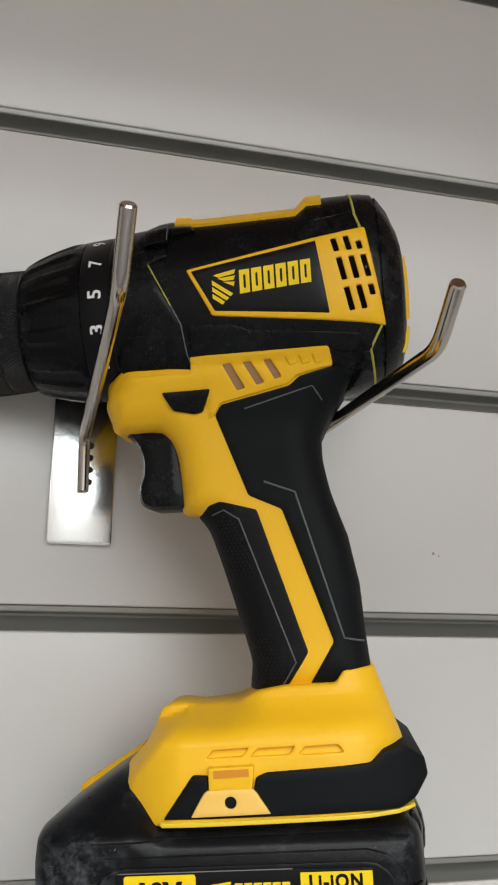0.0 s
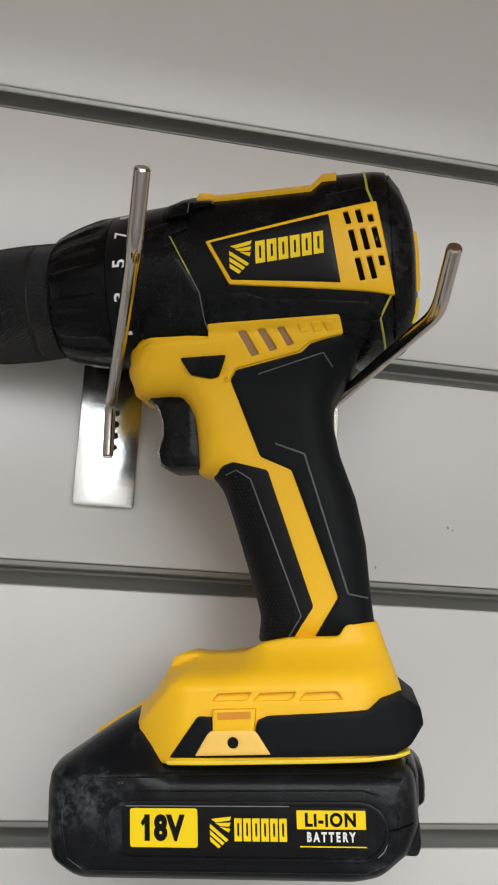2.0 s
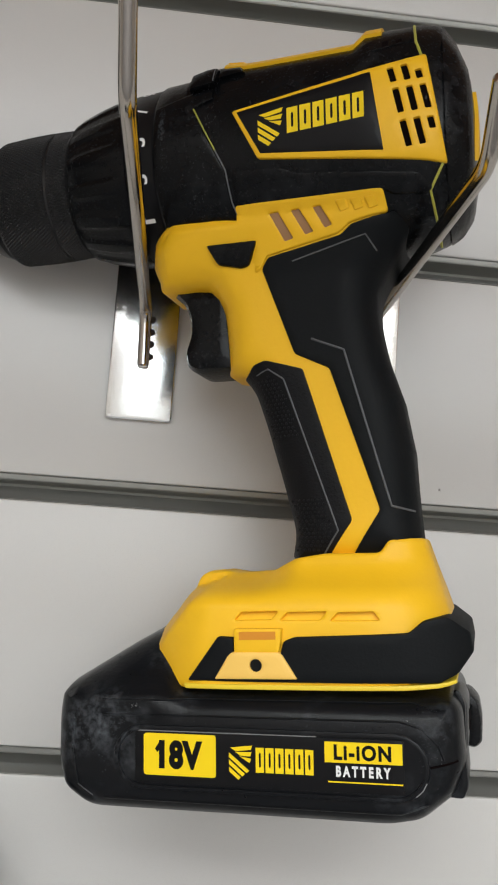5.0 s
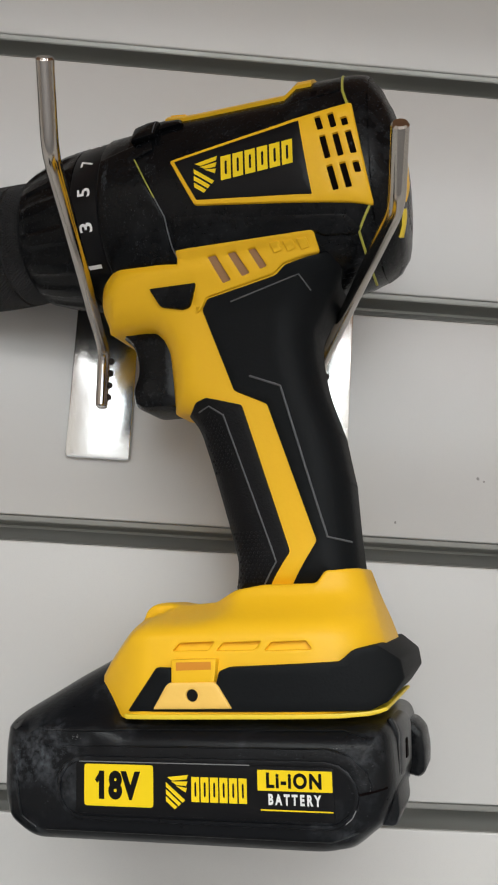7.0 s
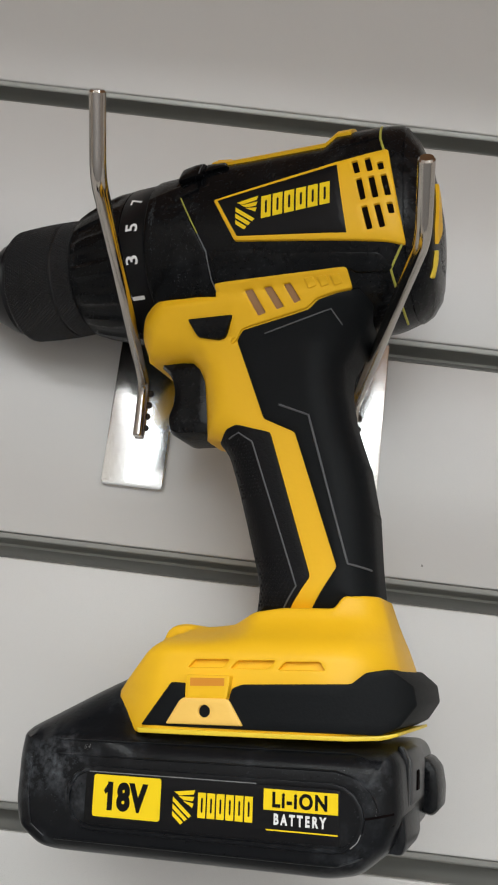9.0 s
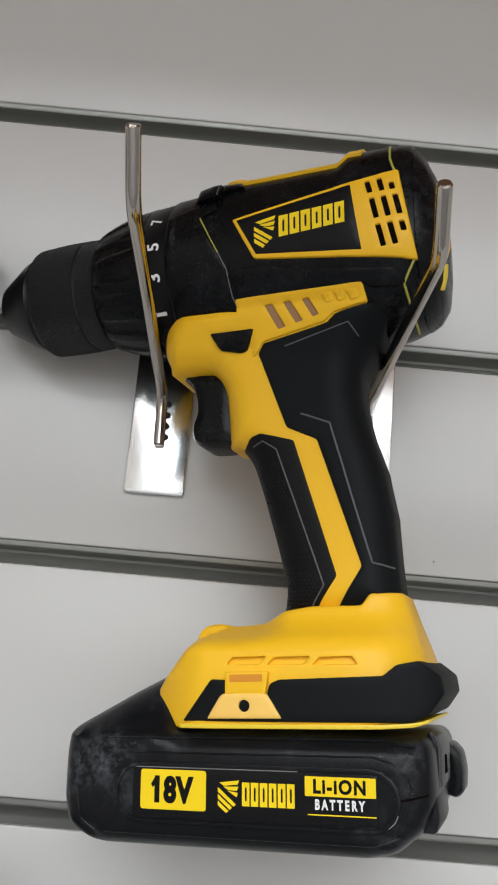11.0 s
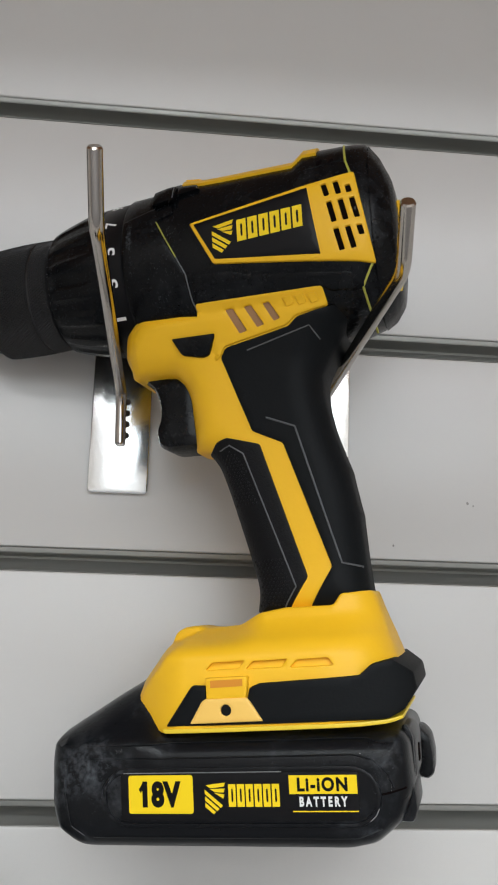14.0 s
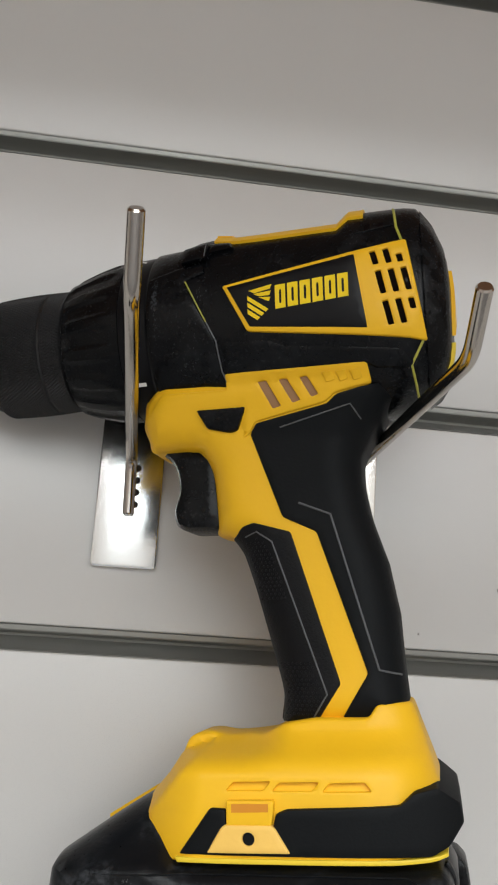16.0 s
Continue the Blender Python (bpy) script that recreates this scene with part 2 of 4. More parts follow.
def tube(name, points, radius, mat, parent=None, label="", sides=16, bend=0.0, cap=True):
    """A round bar along points in metres, its corners bent to the given radius."""
    pts = [Vector(p) for p in points]
    if bend:
        out = [pts[0]]
        for a, p, b in zip(pts, pts[1:], pts[2:]):
            r = min(bend, (a - p).length * 0.45, (b - p).length * 0.45)
            s, e = p + (a - p).normalized() * r, p + (b - p).normalized() * r
            out += [(1 - f) ** 2 * s + 2 * f * (1 - f) * p + f * f * e for f in [k / 6 for k in range(7)]]
        pts = out + [pts[-1]]
    rings, ref = [], Vector((0.3, 0.5, 0.8)).normalized()
    ends = [(0, 0.75), (0, 1.0)]
    verts, faces, m = [], [], 0
    for i, p in enumerate(pts):
        d = (pts[min(i + 1, len(pts) - 1)] - pts[max(i - 1, 0)]).normalized()
        s = d.cross(ref).normalized()
        ref = s.cross(d).normalized()
        scales = [(0.0, 1.0)]
        if cap and i == 0:
            scales = [(-0.12 * radius, 0.8), (0.12 * radius, 1.0)]
        if cap and i == len(pts) - 1:
            scales = [(-0.12 * radius, 1.0), (0.12 * radius, 0.8)]
        for off, k in scales:
            verts += [p + d * off + k * radius * (math.cos(2 * math.pi * j / sides) * s + math.sin(2 * math.pi * j / sides) * ref) for j in range(sides)]
            m += 1
    for i in range(m - 1):
        for j in range(sides):
            faces.append((i * sides + j, i * sides + (j + 1) % sides, (i + 1) * sides + (j + 1) % sides, (i + 1) * sides + j))
    faces += [tuple(reversed(range(sides))), tuple(range((m - 1) * sides, m * sides))]
    return from_lists(name, verts, faces, mat, parent, label)


def letters(body, height, width, bold, spacing=1.0):
    """Flat triangles of a text in the built-in font, scaled to a height and width in millimetres, from its lower left corner."""
    cu = bpy.data.curves.new("text", "FONT")
    cu.body, cu.offset, cu.resolution_u, cu.space_character = body, bold, 4, spacing + bold
    tmp = new("text", cu)
    bpy.context.view_layer.update()
    me = bpy.data.meshes.new_from_object(tmp.evaluated_get(bpy.context.evaluated_depsgraph_get()))
    v = np.array([tuple(p.co)[:2] for p in me.vertices])
    faces = [tuple(p.vertices) for p in me.polygons]
    bpy.data.objects.remove(tmp)
    bpy.data.curves.remove(cu)
    bpy.data.meshes.remove(me)
    lo, hi = v.min(0), v.max(0)
    return (v - lo) / (hi - lo) * np.array([width, height]), faces


# ---- the wall: boards and metal rails ----
wall_back = part("wall_north", box_bm(-2.0, 2.0, 0.019, 0.12, 0.0, 2.8), PLASTER, None)
tagged(wall_back, "grey slatted display wall with metal rails", "wall", kind="structure")


def slat_board(z0, z1):
    bm = box_bm(-2.0, 2.0, 0.0, 0.018, z0, z1)
    front = [e for e in bm.edges if all(abs(v.co.y) < 1e-6 for v in e.verts) and abs(e.verts[0].co.z - e.verts[1].co.z) < 1e-6]
    bmesh.ops.bevel(bm, geom=front, offset=0.0008, segments=3, affect="EDGES", profile=0.5)
    return part("panel", bm, BOARD, wall_back)


def slat_rail(z):
    """Aluminium channel between two boards: thin lips in front, a hollow behind. z: its upper edge."""
    prof = [(0.0010, z - 0.0002), (0.0003, z - 0.0005), (0.0006, z - 0.0021), (0.0010, z - 0.0026), (0.0060, z - 0.0027), (0.0090, z - 0.0031), (0.0106, z - 0.0038), (0.0110, z - 0.0048), (0.0097, z - 0.0060), (0.0072, z - 0.0073),
            (0.0042, z - 0.0085), (0.0014, z - 0.0093), (0.0004, z - 0.0095), (0.0002, z - 0.0097), (0.0004, z - 0.0099), (0.0160, z - 0.0099), (0.0160, z - 0.0001), (0.0012, z - 0.0001)]
    n = len(prof)
    verts = [(x, y, zz) for x in (-2.0, 2.0) for y, zz in prof]
    faces = [(i, (i + 1) % n, n + (i + 1) % n, n + i) for i in range(n)] + [tuple(range(n)), tuple(reversed(range(n, 2 * n)))]
    return from_lists("rail", verts, faces, ALUMINIUM, wall_back, "dull aluminium channel", 25)


for k in range(2, 28):
    slat_board(0.1 * k, 0.1 * k + 0.09)
    slat_rail(0.1 * k + 0.1)

for name, b, mat, label, cat in (
        # unseen block added above the boards to shade and warm their upper part
        ("light_baffle", (-2.0, 2.0, -0.55, -0.004, 1.72, 2.8), BAFFLE, "unseen brown baffle added to shade the upper boards", "wall"),
        ("floor", (-2.0, 2.0, -4.0, 0.12, -0.1, 0.0), FLOOR, "grey tiled shop floor", "floor"),
        ("ceiling", (-2.0, 2.0, -4.0, 0.12, 2.8, 2.9), CEILING, "white painted shop ceiling", "ceiling"),
        ("wall_west", (-2.1, -2.0, -4.0, 0.12, 0.0, 2.8), PLASTER, "plain painted shop wall", "wall"),
        ("wall_east", (2.0, 2.1, -4.0, 0.12, 0.0, 2.8), PLASTER, "plain painted shop wall", "wall")):
    tagged(part(name, box_bm(*b), mat), label, cat, kind="structure")


# wall behind the camera, with a window opening through it
bm = bmesh.new()
for b in ((-2.0, -1.0, 0.0, 2.8), (1.8, 2.0, 0.0, 2.8), (-1.0, 1.8, 0.0, 1.68), (-1.0, 1.8, 2.72, 2.8)):
    bmesh.ops.create_cube(bm, size=1.0, matrix=Matrix.LocRotScale(((b[0] + b[1]) / 2, -4.05, (b[2] + b[3]) / 2), None, (b[1] - b[0], 0.1, b[3] - b[2])))
tagged(part("wall_south", bm, WHITE_WALL), "plain white painted shop wall with a window", "wall", kind="structure")
window = tagged(new("window_1"), "white framed shop window in the wall", "window", kind="structure")
window.location = (0.4, -4.0, 1.68)
for name, b in (("window_sill", (-1.43, 1.43, -0.02, 0.08, -0.02, 0.03)), ("window_frame", (-1.4, 1.4, -0.01, 0.03, 0.98, 1.04)),
                ("window_frame", (-1.4, -1.34, -0.01, 0.03, 0.03, 0.98)), ("window_frame", (1.34, 1.4, -0.01, 0.03, 0.03, 0.98)), ("window_frame", (-0.03, 0.03, -0.01, 0.03, 0.03, 0.98))):
    part(name, box_bm(*b, 0.004), WHITE_WALL, window)


# ---- hooks ----
def hook(x, bend, tip, base_z=1.366, top=1.3955, label=""):
    """A zinc plate hung in a rail with a welded wire arm. x: the plate's middle."""
    thing = tagged(new("display_hook"), label, "hook", "hooks on the wall")
    thing.location = (x, 0, 1.3235)
    low = 1.3235
    bm = box_bm(-0.0125, 0.0125, -0.0030, -0.0013, 0, top - low)
    upright = [e for e in bm.edges if abs(e.verts[0].co.y - e.verts[1].co.y) > 1e-5 and e.verts[0].co.z < 0.001]
    bmesh.ops.bevel(bm, geom=upright, offset=0.0016, segments=4, affect="EDGES", profile=0.5)
    front = [e for e in bm.edges if all(v.co.y < -0.0029 for v in e.verts)]
    bmesh.ops.bevel(bm, geom=front, offset=0.0005, segments=2, affect="EDGES", profile=0.5)
    part("plate", bm, CHROME, thing, "shiny zinc-plated steel plate")
    part("lip", box_bm(-0.0125, 0.0125, -0.0013, 0.0085, top - low - 0.0018, top - low, 0.0004), CHROME, thing)
    o = Vector((x, 0, low))
    pts = [Vector((x + 0.0002, -0.0053, 1.3440)) - o, Vector((x - 0.0004, -0.0056, base_z)) - o, Vector(bend) - o, Vector(tip) - o]
    tube("arm", pts, 0.00228, ROD, thing, "bent chrome wire arm", 24, 0.006)
    for k in range(4):
        bm = bmesh.new()
        bmesh.ops.create_uvsphere(bm, u_segments=12, v_segments=8, radius=0.0013, matrix=Matrix.LocRotScale((0.0025, -0.0034, 0.0245 + 0.0048 * k), None, (1, 0.7, 1)))
        part("weld_bead", bm, WELD, thing)
    return thing


hook(0.0119, (0.0086, -0.1347, 1.3860), (0.0081, -0.1495, 1.4030), label="chrome wire display hook under the drill's collar")
hook(0.0978, (0.0984, -0.1345, 1.3790), (0.0943, -0.1540, 1.3916), label="chrome wire display hook under the drill's motor end")


# ---- the drill ----
drill = tagged(new("cordless_drill"), "yellow and black cordless drill hanging on two hooks", "power drill")
drill.matrix_world = pose(0.0588, -0.0535, 1.395, 0, -5.0, -19.5)

# side-view outlines in millimetres: u along the tool towards its rear, w up
STATIONS = [(-47, 40, -17, 29), (-28, 41.6, -18, 29.5), (-20, 44.6, -18, 30), (-8, 43.2, -20, 30.5), (25, 44.4, -21, 31), (29, 48.6, -21.5, 31), (42, 49.2, -21, 30.5), (47, 49.3, -19.5, 30), (51, 49, -18, 28.5),
            (55.5, 42.4, -15.5, 26.5), (58.5, 36, -12, 24), (60, 30, -8.5, 20), (61, 22, -2, 12)]


def station(u):
    cols = np.array(STATIONS)
    return [float(np.interp(u, cols[:, 0], cols[:, k])) for k in (1, 2, 3)]


def head_h(u, w, grow=0.0):
    """Half width of the motor head."""
    top, low, half = station(u)
    mid = 14.0
    x = (w - mid) / (top + grow - mid) if w > mid else (mid - w) / (mid - low + grow)
    n = 2.6 if w > mid else 2.3
    return (half + grow) * max(0.0, 1 - min(1, abs(x)) ** n) ** (1 / n)


def head_ring(u, grow, angles):
    top, low, half = station(u)
    out = []
    for a in angles:
        c, s = math.cos(a), math.sin(a)
        n = 2.6 if s > 0 else 2.3
        r = (top + grow - 14.0) if s > 0 else (14.0 - low + grow)
        k = (abs(c) ** n + abs(s) ** n) ** (-1 / n)
        out.append((u / 1000, -(half + grow) * c * k / 1000, (14.0 + r * s * k) / 1000))
    return out


def head_loft(name, us, grow, mat, parent, label, a0=0.0, a1=2 * math.pi, turns=80, angle=35):
    full = a1 - a0 > 6.2
    angles = [a0 + (a1 - a0) * k / (turns if full else turns - 1) for k in range(turns)]
    verts, faces = [], []
    for u in us:
        verts += head_ring(u, grow, angles)
    n0 = len(verts)
    m = len(us)
    for i in range(m - 1):
        for k in range(turns if full else turns - 1):
            faces.append((i * turns + k, i * turns + (k + 1) % turns, (i + 1) * turns + (k + 1) % turns, (i + 1) * turns + k))
    if full:
        faces += [tuple(range(turns)), tuple(range((m - 1) * turns, m * turns))]
    else:
        for u in us:
            verts += head_ring(u, -1.0, angles)
        faces += [tuple(i + n0 for i in f) for f in faces[:]]
        rim = [i * turns for i in range(m)] + [(m - 1) * turns + k for k in range(1, turns)] + [i * turns + turns - 1 for i in range(m - 2, -1, -1)] + list(range(turns - 2, 0, -1))
        faces += [(a, b, b + n0, a + n0) for a, b in zip(rim, rim[1:] + rim[:1])]
    return from_lists(name, verts, faces, mat, parent, label, angle)


CORE = round_corners([(-36, -8), (-43, -14.5), (-44.5, -22), (-42, -31), (-25, -31), (-21, -38), (-20, -60), (-14.5, -61), (-11, -66), (-7.5, -77), (-2.3, -96), (1.2, -110),
                      (0.3, -121), (41, -121), (40.2, -112), (39.4, -102), (38.6, -86), (35.8, -70), (31, -55), (29, -44), (29, -36), (34, -27), (40, -18), (38, -5)], 3.0, 3)
CORE_LOOP = resample(CORE, 1.5)


def core_full(u, w):
    return float(np.interp(w, (-121, -112, -104, -55, -30, -22, -12, -5), (17.0, 16.3, 15.8, 16.0, 17.5, 19.5, 23.0, 24.0)))


def core_h(u, w, rad=12.0):
    full, d = core_full(u, w), float(edge_distance([(u, w)], CORE_LOOP)[0])
    rad = min(rad, full - 2.0)
    e = max(0.0, rad - d)
    return full - rad + math.sqrt(max(0.0, rad * rad - e * e))


def over(u, w):
    return max(core_h(u, w, 10.0), head_h(u, w))


# head
us = [-28, -25, -22, -18, -14, -9, -2, 6, 14, 20, 25, 27, 29, 32, 38, 44, 47, 49, 51, 53, 54.5, 55.5, 57, 58.5, 59.4, 60, 60.6, 61]
motor = head_loft("motor_housing", us, 0.0, BLACK, drill, "scuffed black plastic motor housing")
head_loft("rear_cap", [52.2, 52.7, 56.0, 59.4, 61.0], 1.0, BLACK, drill, "scuffed black faceted rear cap", radians(10), radians(370), 16, 30)
head_loft("top_cover", [-16, -15, -14, -11.5, -9, -2, 8, 16, 25, 27, 29, 32, 34], 1.0, YELLOW, drill, "yellow plastic top strip", radians(45), radians(135), 40)
head_loft("top_tab", [-16.2, -15.6, -12.5, -11.0], 1.45, YELLOW, drill, "", radians(58), radians(122), 36)
lathe("gear_housing", [(-38.4, 22), (-38.4, 29.4), (-37.6, 30.0), (-33, 30.2), (-28, 30.5), (-26.5, 30.5), (-25.5, 30)], 14.5, BLACK, drill, "scuffed black plastic gear housing", slope=0.045)

# collar, ring and chuck share one axis
AXIS, SLOPE = 14.5, 0.045


def flutes(u, a):
    s = math.cos(16 * a)
    fade = min(1.0, max(0.0, (-50.5 - u) / 3), max(0.0, (u + 70.6) / 2.5))
    return 1.0 * fade * (max(-0.35, min(0.6, 1.6 * s)) - 0.3)


prof = [(-71.0, 20), (-71.0, 22.8), (-70.4, 23.8)] + [(-69.8 + k, 23.9 + 4.8 * (1 - ((19.8 - k) / 19.8) ** 1.5)) for k in range(0, 19)] + [(-50.2, 28.7), (-48.6, 28.8), (-48.2, 28.2)]
lathe("clutch_collar", prof, AXIS, BLACK, drill, "ribbed black torque collar", 192, flutes, SLOPE)
ring = lathe("number_ring", [(-48.4, 22), (-48.4, 28.6), (-48.0, 28.9), (-38.8, 29.3), (-38.4, 28.9), (-38.4, 22)], AXIS, BADGE, drill, "smooth black torque ring with white numerals", 128, None, SLOPE)


def knurl(u, a):
    band = 0.0 if -80.9 < u < -79.8 or u < -100.0 or u > -72.4 else 1.0
    x = 58 * a
    y = (u + 100) * 58 / 22.0 * 0.66
    return 0.75 * band * max(0.0, abs(math.sin(x / 1 + y)) * abs(math.sin(x - y)) - 0.15) - (0.25 if not band else 0)


chuck = lathe("chuck", [(-111, 4.5), (-119.2, 5.0), (-120.0, 5.8), (-119.8, 8.4), (-118.4, 10.4), (-106.4, 18.0), (-103.2, 19.2), (-102.0, 18.6), (-101.0, 18.6), (-101.0, 17)], AXIS, NOSE, drill, "black drill chuck with a knurled sleeve", 96, None, SLOPE)
lathe("chuck_sleeve", [(-101.4, 17), (-101.4, 19.8), (-100.6, 20.9), (-99.9, 21.2)] + [(-99.7 + k * 0.28, 21.3 + 0.5 * math.sin(k / 99 * 3.14)) for k in range(99)] + [(-71.8, 21.0), (-70.8, 20)], AXIS, STEEL_BLACK, chuck, "dark knurled steel sleeve", 700, knurl, SLOPE)

def ring_numeral(text, degrees, height=4.6, width=3.1):
    """A white numeral printed on the torque ring; its top points along the ring."""
    v, faces = letters(text, height, width if text != "1" else 1.5, 0.02)
    r, u0 = 29.35, -43.2
    verts = []
    for a, b in v:
        # a: across the glyph, b: up the glyph
        ang = radians(degrees) + (a - width / 2) / r
        u = u0 - (b - height / 2)
        verts.append((u / 1000, -r * math.cos(ang) / 1000, (AXIS + SLOPE * u + r * math.sin(ang)) / 1000))
    n = len(verts)
    return from_lists("numeral", verts, faces, PRINT_WHITE, ring)


for text, degrees in (("1", -46), ("3", -21), ("5", 2), ("7", 26), ("9", 50)):
    ring_numeral(text, degrees)

def shroud_h(u, w):
    return max(head_h(u, w), math.sqrt(max(0.0, 30.4 ** 2 - (w - 13.2) ** 2)))


relief("front_shroud", round_corners([(-37.2, 24), (-27, 27.5), (-18.6, 28.6), (-18.2, 24.4), (-25, 22), (-15, 1), (-14, -8), (-12.2, -13.8), (-36.5, -13.4)], 0.5, 2), lambda u, w: -shroud_h(u, w) - 0.9, lambda u, w: -shroud_h(u, w) + 2.0, BLACK, drill, "scuffed black front shroud", 0.5, 1.8)

# seams, worn edges and painted highlights lie on the surface as fine beads
def bead(name, pts, h, r, mat, parent):
    path = []
    for (a, b), (c, d) in zip(pts, pts[1:]):
        n = max(1, round(math.hypot(c - a, d - b) / 2.5))
        path += [(a + (c - a) * i / n, b + (d - b) * i / n) for i in range(n)]
    path.append(pts[-1])
    return tube(name, [(u / 1000, -h(u, w) / 1000, w / 1000) for u, w in path], r / 1000, mat, parent, "", 6, 0.0, False)


FRONT_SEAM = lambda u, w: shroud_h(u, w) + 0.55
bead("seam", [(-24.6, 22), (-17.6, 7.4)], FRONT_SEAM, 0.24, SEAM_YELLOW, motor)
bead("seam", [(-17.6, 7.4), (-14.6, 1), (-13.6, -8), (-11.8, -13.6)], FRONT_SEAM, 0.24, SEAM, motor)
bead("seam", [(43.5, 47.5), (44, 42), (44.5, 35), (46, 29.5)], lambda u, w: head_h(u, w) + 0.05, 0.45, SEAM_YELLOW, motor)
bead("seam", [(51, -3), (47, -10), (49, -20)], lambda u, w: head_h(u, w) + 0.05, 0.45, SEAM_YELLOW, motor)
LEDGE = [(-12.6, 0.6), (2, 0.0), (8, -2.2), (44, -5.4), (48.4, -9.6), (46.5, -11.0), (36, -10.6), (34, -9.3), (-12.2, -9.3)]
relief("lower_ledge", round_corners(LEDGE, 1.2, 3), lambda u, w: -head_h(u, w) - 0.6, lambda u, w: -head_h(u, w) + 1.5, BLACK, motor, "", 0.6, 1.8)

# small irregular flecks for scuffed plastic and a painted highlight: spots are (u, w, spread in u, spread in w, count)
def scuffs_and_glints(spots, h, mat, parent, seed, size=(0.12, 0.42), tilt=0.3):
    rng = random.Random(seed)
    verts, faces = [], []
    for u0, w0, su, sw, count in spots:
        for _ in range(count):
            u, w = rng.gauss(u0, su), rng.gauss(w0, sw)
            r, long, turn = rng.uniform(*size) * rng.uniform(0.4, 1.0), rng.uniform(1.0, 3.0), rng.gauss(tilt, 0.7)
            first = len(verts)
            for k in range(6):
                a, q = k * math.pi / 3, r * rng.uniform(0.6, 1.2)
                x, y = q * long * math.cos(a), q * math.sin(a)
                p, s = u + x * math.cos(turn) - y * math.sin(turn), w + x * math.sin(turn) + y * math.cos(turn)
                verts.append((p / 1000, -(h(p, s) + 0.06) / 1000, s / 1000))
            faces.append(tuple(range(first, first + 6)))
    return tagged(from_lists("scuff_and_glint", verts, faces, mat, parent, "pale scuff marks and painted glints"), kind="stuff")


# screw bosses above the gear housing
relief("screw_boss", round_corners([(-26, 35), (-17, 36.5), (-17, 29), (-26, 28)], 1.0), lambda u, w: -head_h(u, w) - 3.4, lambda u, w: -head_h(u, w) + 2, BLACK, motor, "", 1.6, 1.3)
relief("screw_boss", round_corners([(-17.4, 37), (-10, 36.8), (-8.6, 33.5), (-17.4, 31.5)], 1.0), lambda u, w: -head_h(u, w) - 1.9, lambda u, w: -head_h(u, w) + 2, BLACK, motor, "", 1.3, 1.3)

relief("screw_boss", round_corners([(-33, -1.5), (-16, -0.5), (-14.5, -8), (-14, -13), (-31, -13.2)], 1.5), lambda u, w: -math.sqrt(max(0.0, 30.5 ** 2 - (w - 13.2) ** 2)) - 1.8, lambda u, w: -20.0, BLACK, motor, "", 0.9, 1.5)

BOSS = lambda u, w: head_h(u, w) + 3.1
# grey boss edges: wear together with highlights drawn in as beads
bead("edge_line", [(-25.2, 34.2), (-17.8, 35.4), (-17.9, 30.0)], BOSS, 0.2, SEAM, motor)
bead("edge_line", [(-16.6, 35.9), (-10.4, 35.8), (-9.4, 34.0)], lambda u, w: head_h(u, w) + 1.7, 0.18, SEAM, motor)

# side panel with badge and vents
# the first, densest cluster paints a soft highlight; the others are scuffed plastic
scuffs_and_glints([(-34.8, 17, 0.5, 3.2, 240), (-34.5, 6, 0.8, 4, 30), (-22, 3, 4, 3, 30), (-26, -7, 4, 3, 30), (-20, 16, 2.2, 2.6, 60)], lambda u, w: shroud_h(u, w) + 0.9, SCUFF_SHEEN, motor, 3, (0.04, 0.2), 1.2)
PANEL = round_corners([(-12, 18.8), (47.4, 29.6), (52.4, -3.2), (-4, 3)], 0.8, 2)


def slot(u0, w0, u1, w1, width=1.8):
    return [(u0, w0), (u0 + width, w0 + 0.3), (u1 + width, w1 + 0.3), (u1, w1)]


SLOTS = [slot(35.8, 25.6, 36.9, 21), slot(37.3, 18.8, 38.8, 11.2), slot(39.1, 8.8, 40.7, 1.2),
         slot(39.9, 26.2, 41.0, 21.2), slot(41.3, 19.1, 42.8, 11.5), slot(43.1, 9.2, 44.7, 1.6),
         slot(44.0, 24.2, 44.6, 21.4), slot(45.2, 19.4, 46.7, 12.0), slot(47.0, 9.4, 47.7, 6.0)]
frame_part = relief("side_panel", PANEL, lambda u, w: -head_h(u, w) - 1.1, lambda u, w: -head_h(u, w) + 1.5, YELLOW, drill, "yellow side panel with vent slots", 0.5, 2.0, SLOTS)
relief("vent_backing", [(34.5, 26.8), (46.5, 27.2), (50.5, 0), (37.5, 0.2)], lambda u, w: -head_h(u, w) - 0.12, lambda u, w: -head_h(u, w) + 1, DARK, frame_part, "", 0.0, 2.0)
relief("badge", round_corners([(-10.2, 18.0), (31.0, 25.2), (34.2, 0.9), (-3.0, 4.3)], 0.3, 2), lambda u, w: -head_h(u, w) - 1.35, lambda u, w: -head_h(u, w) - 0.6, BADGE, frame_part, "black badge with a yellow mark", 0.2, 2.0)


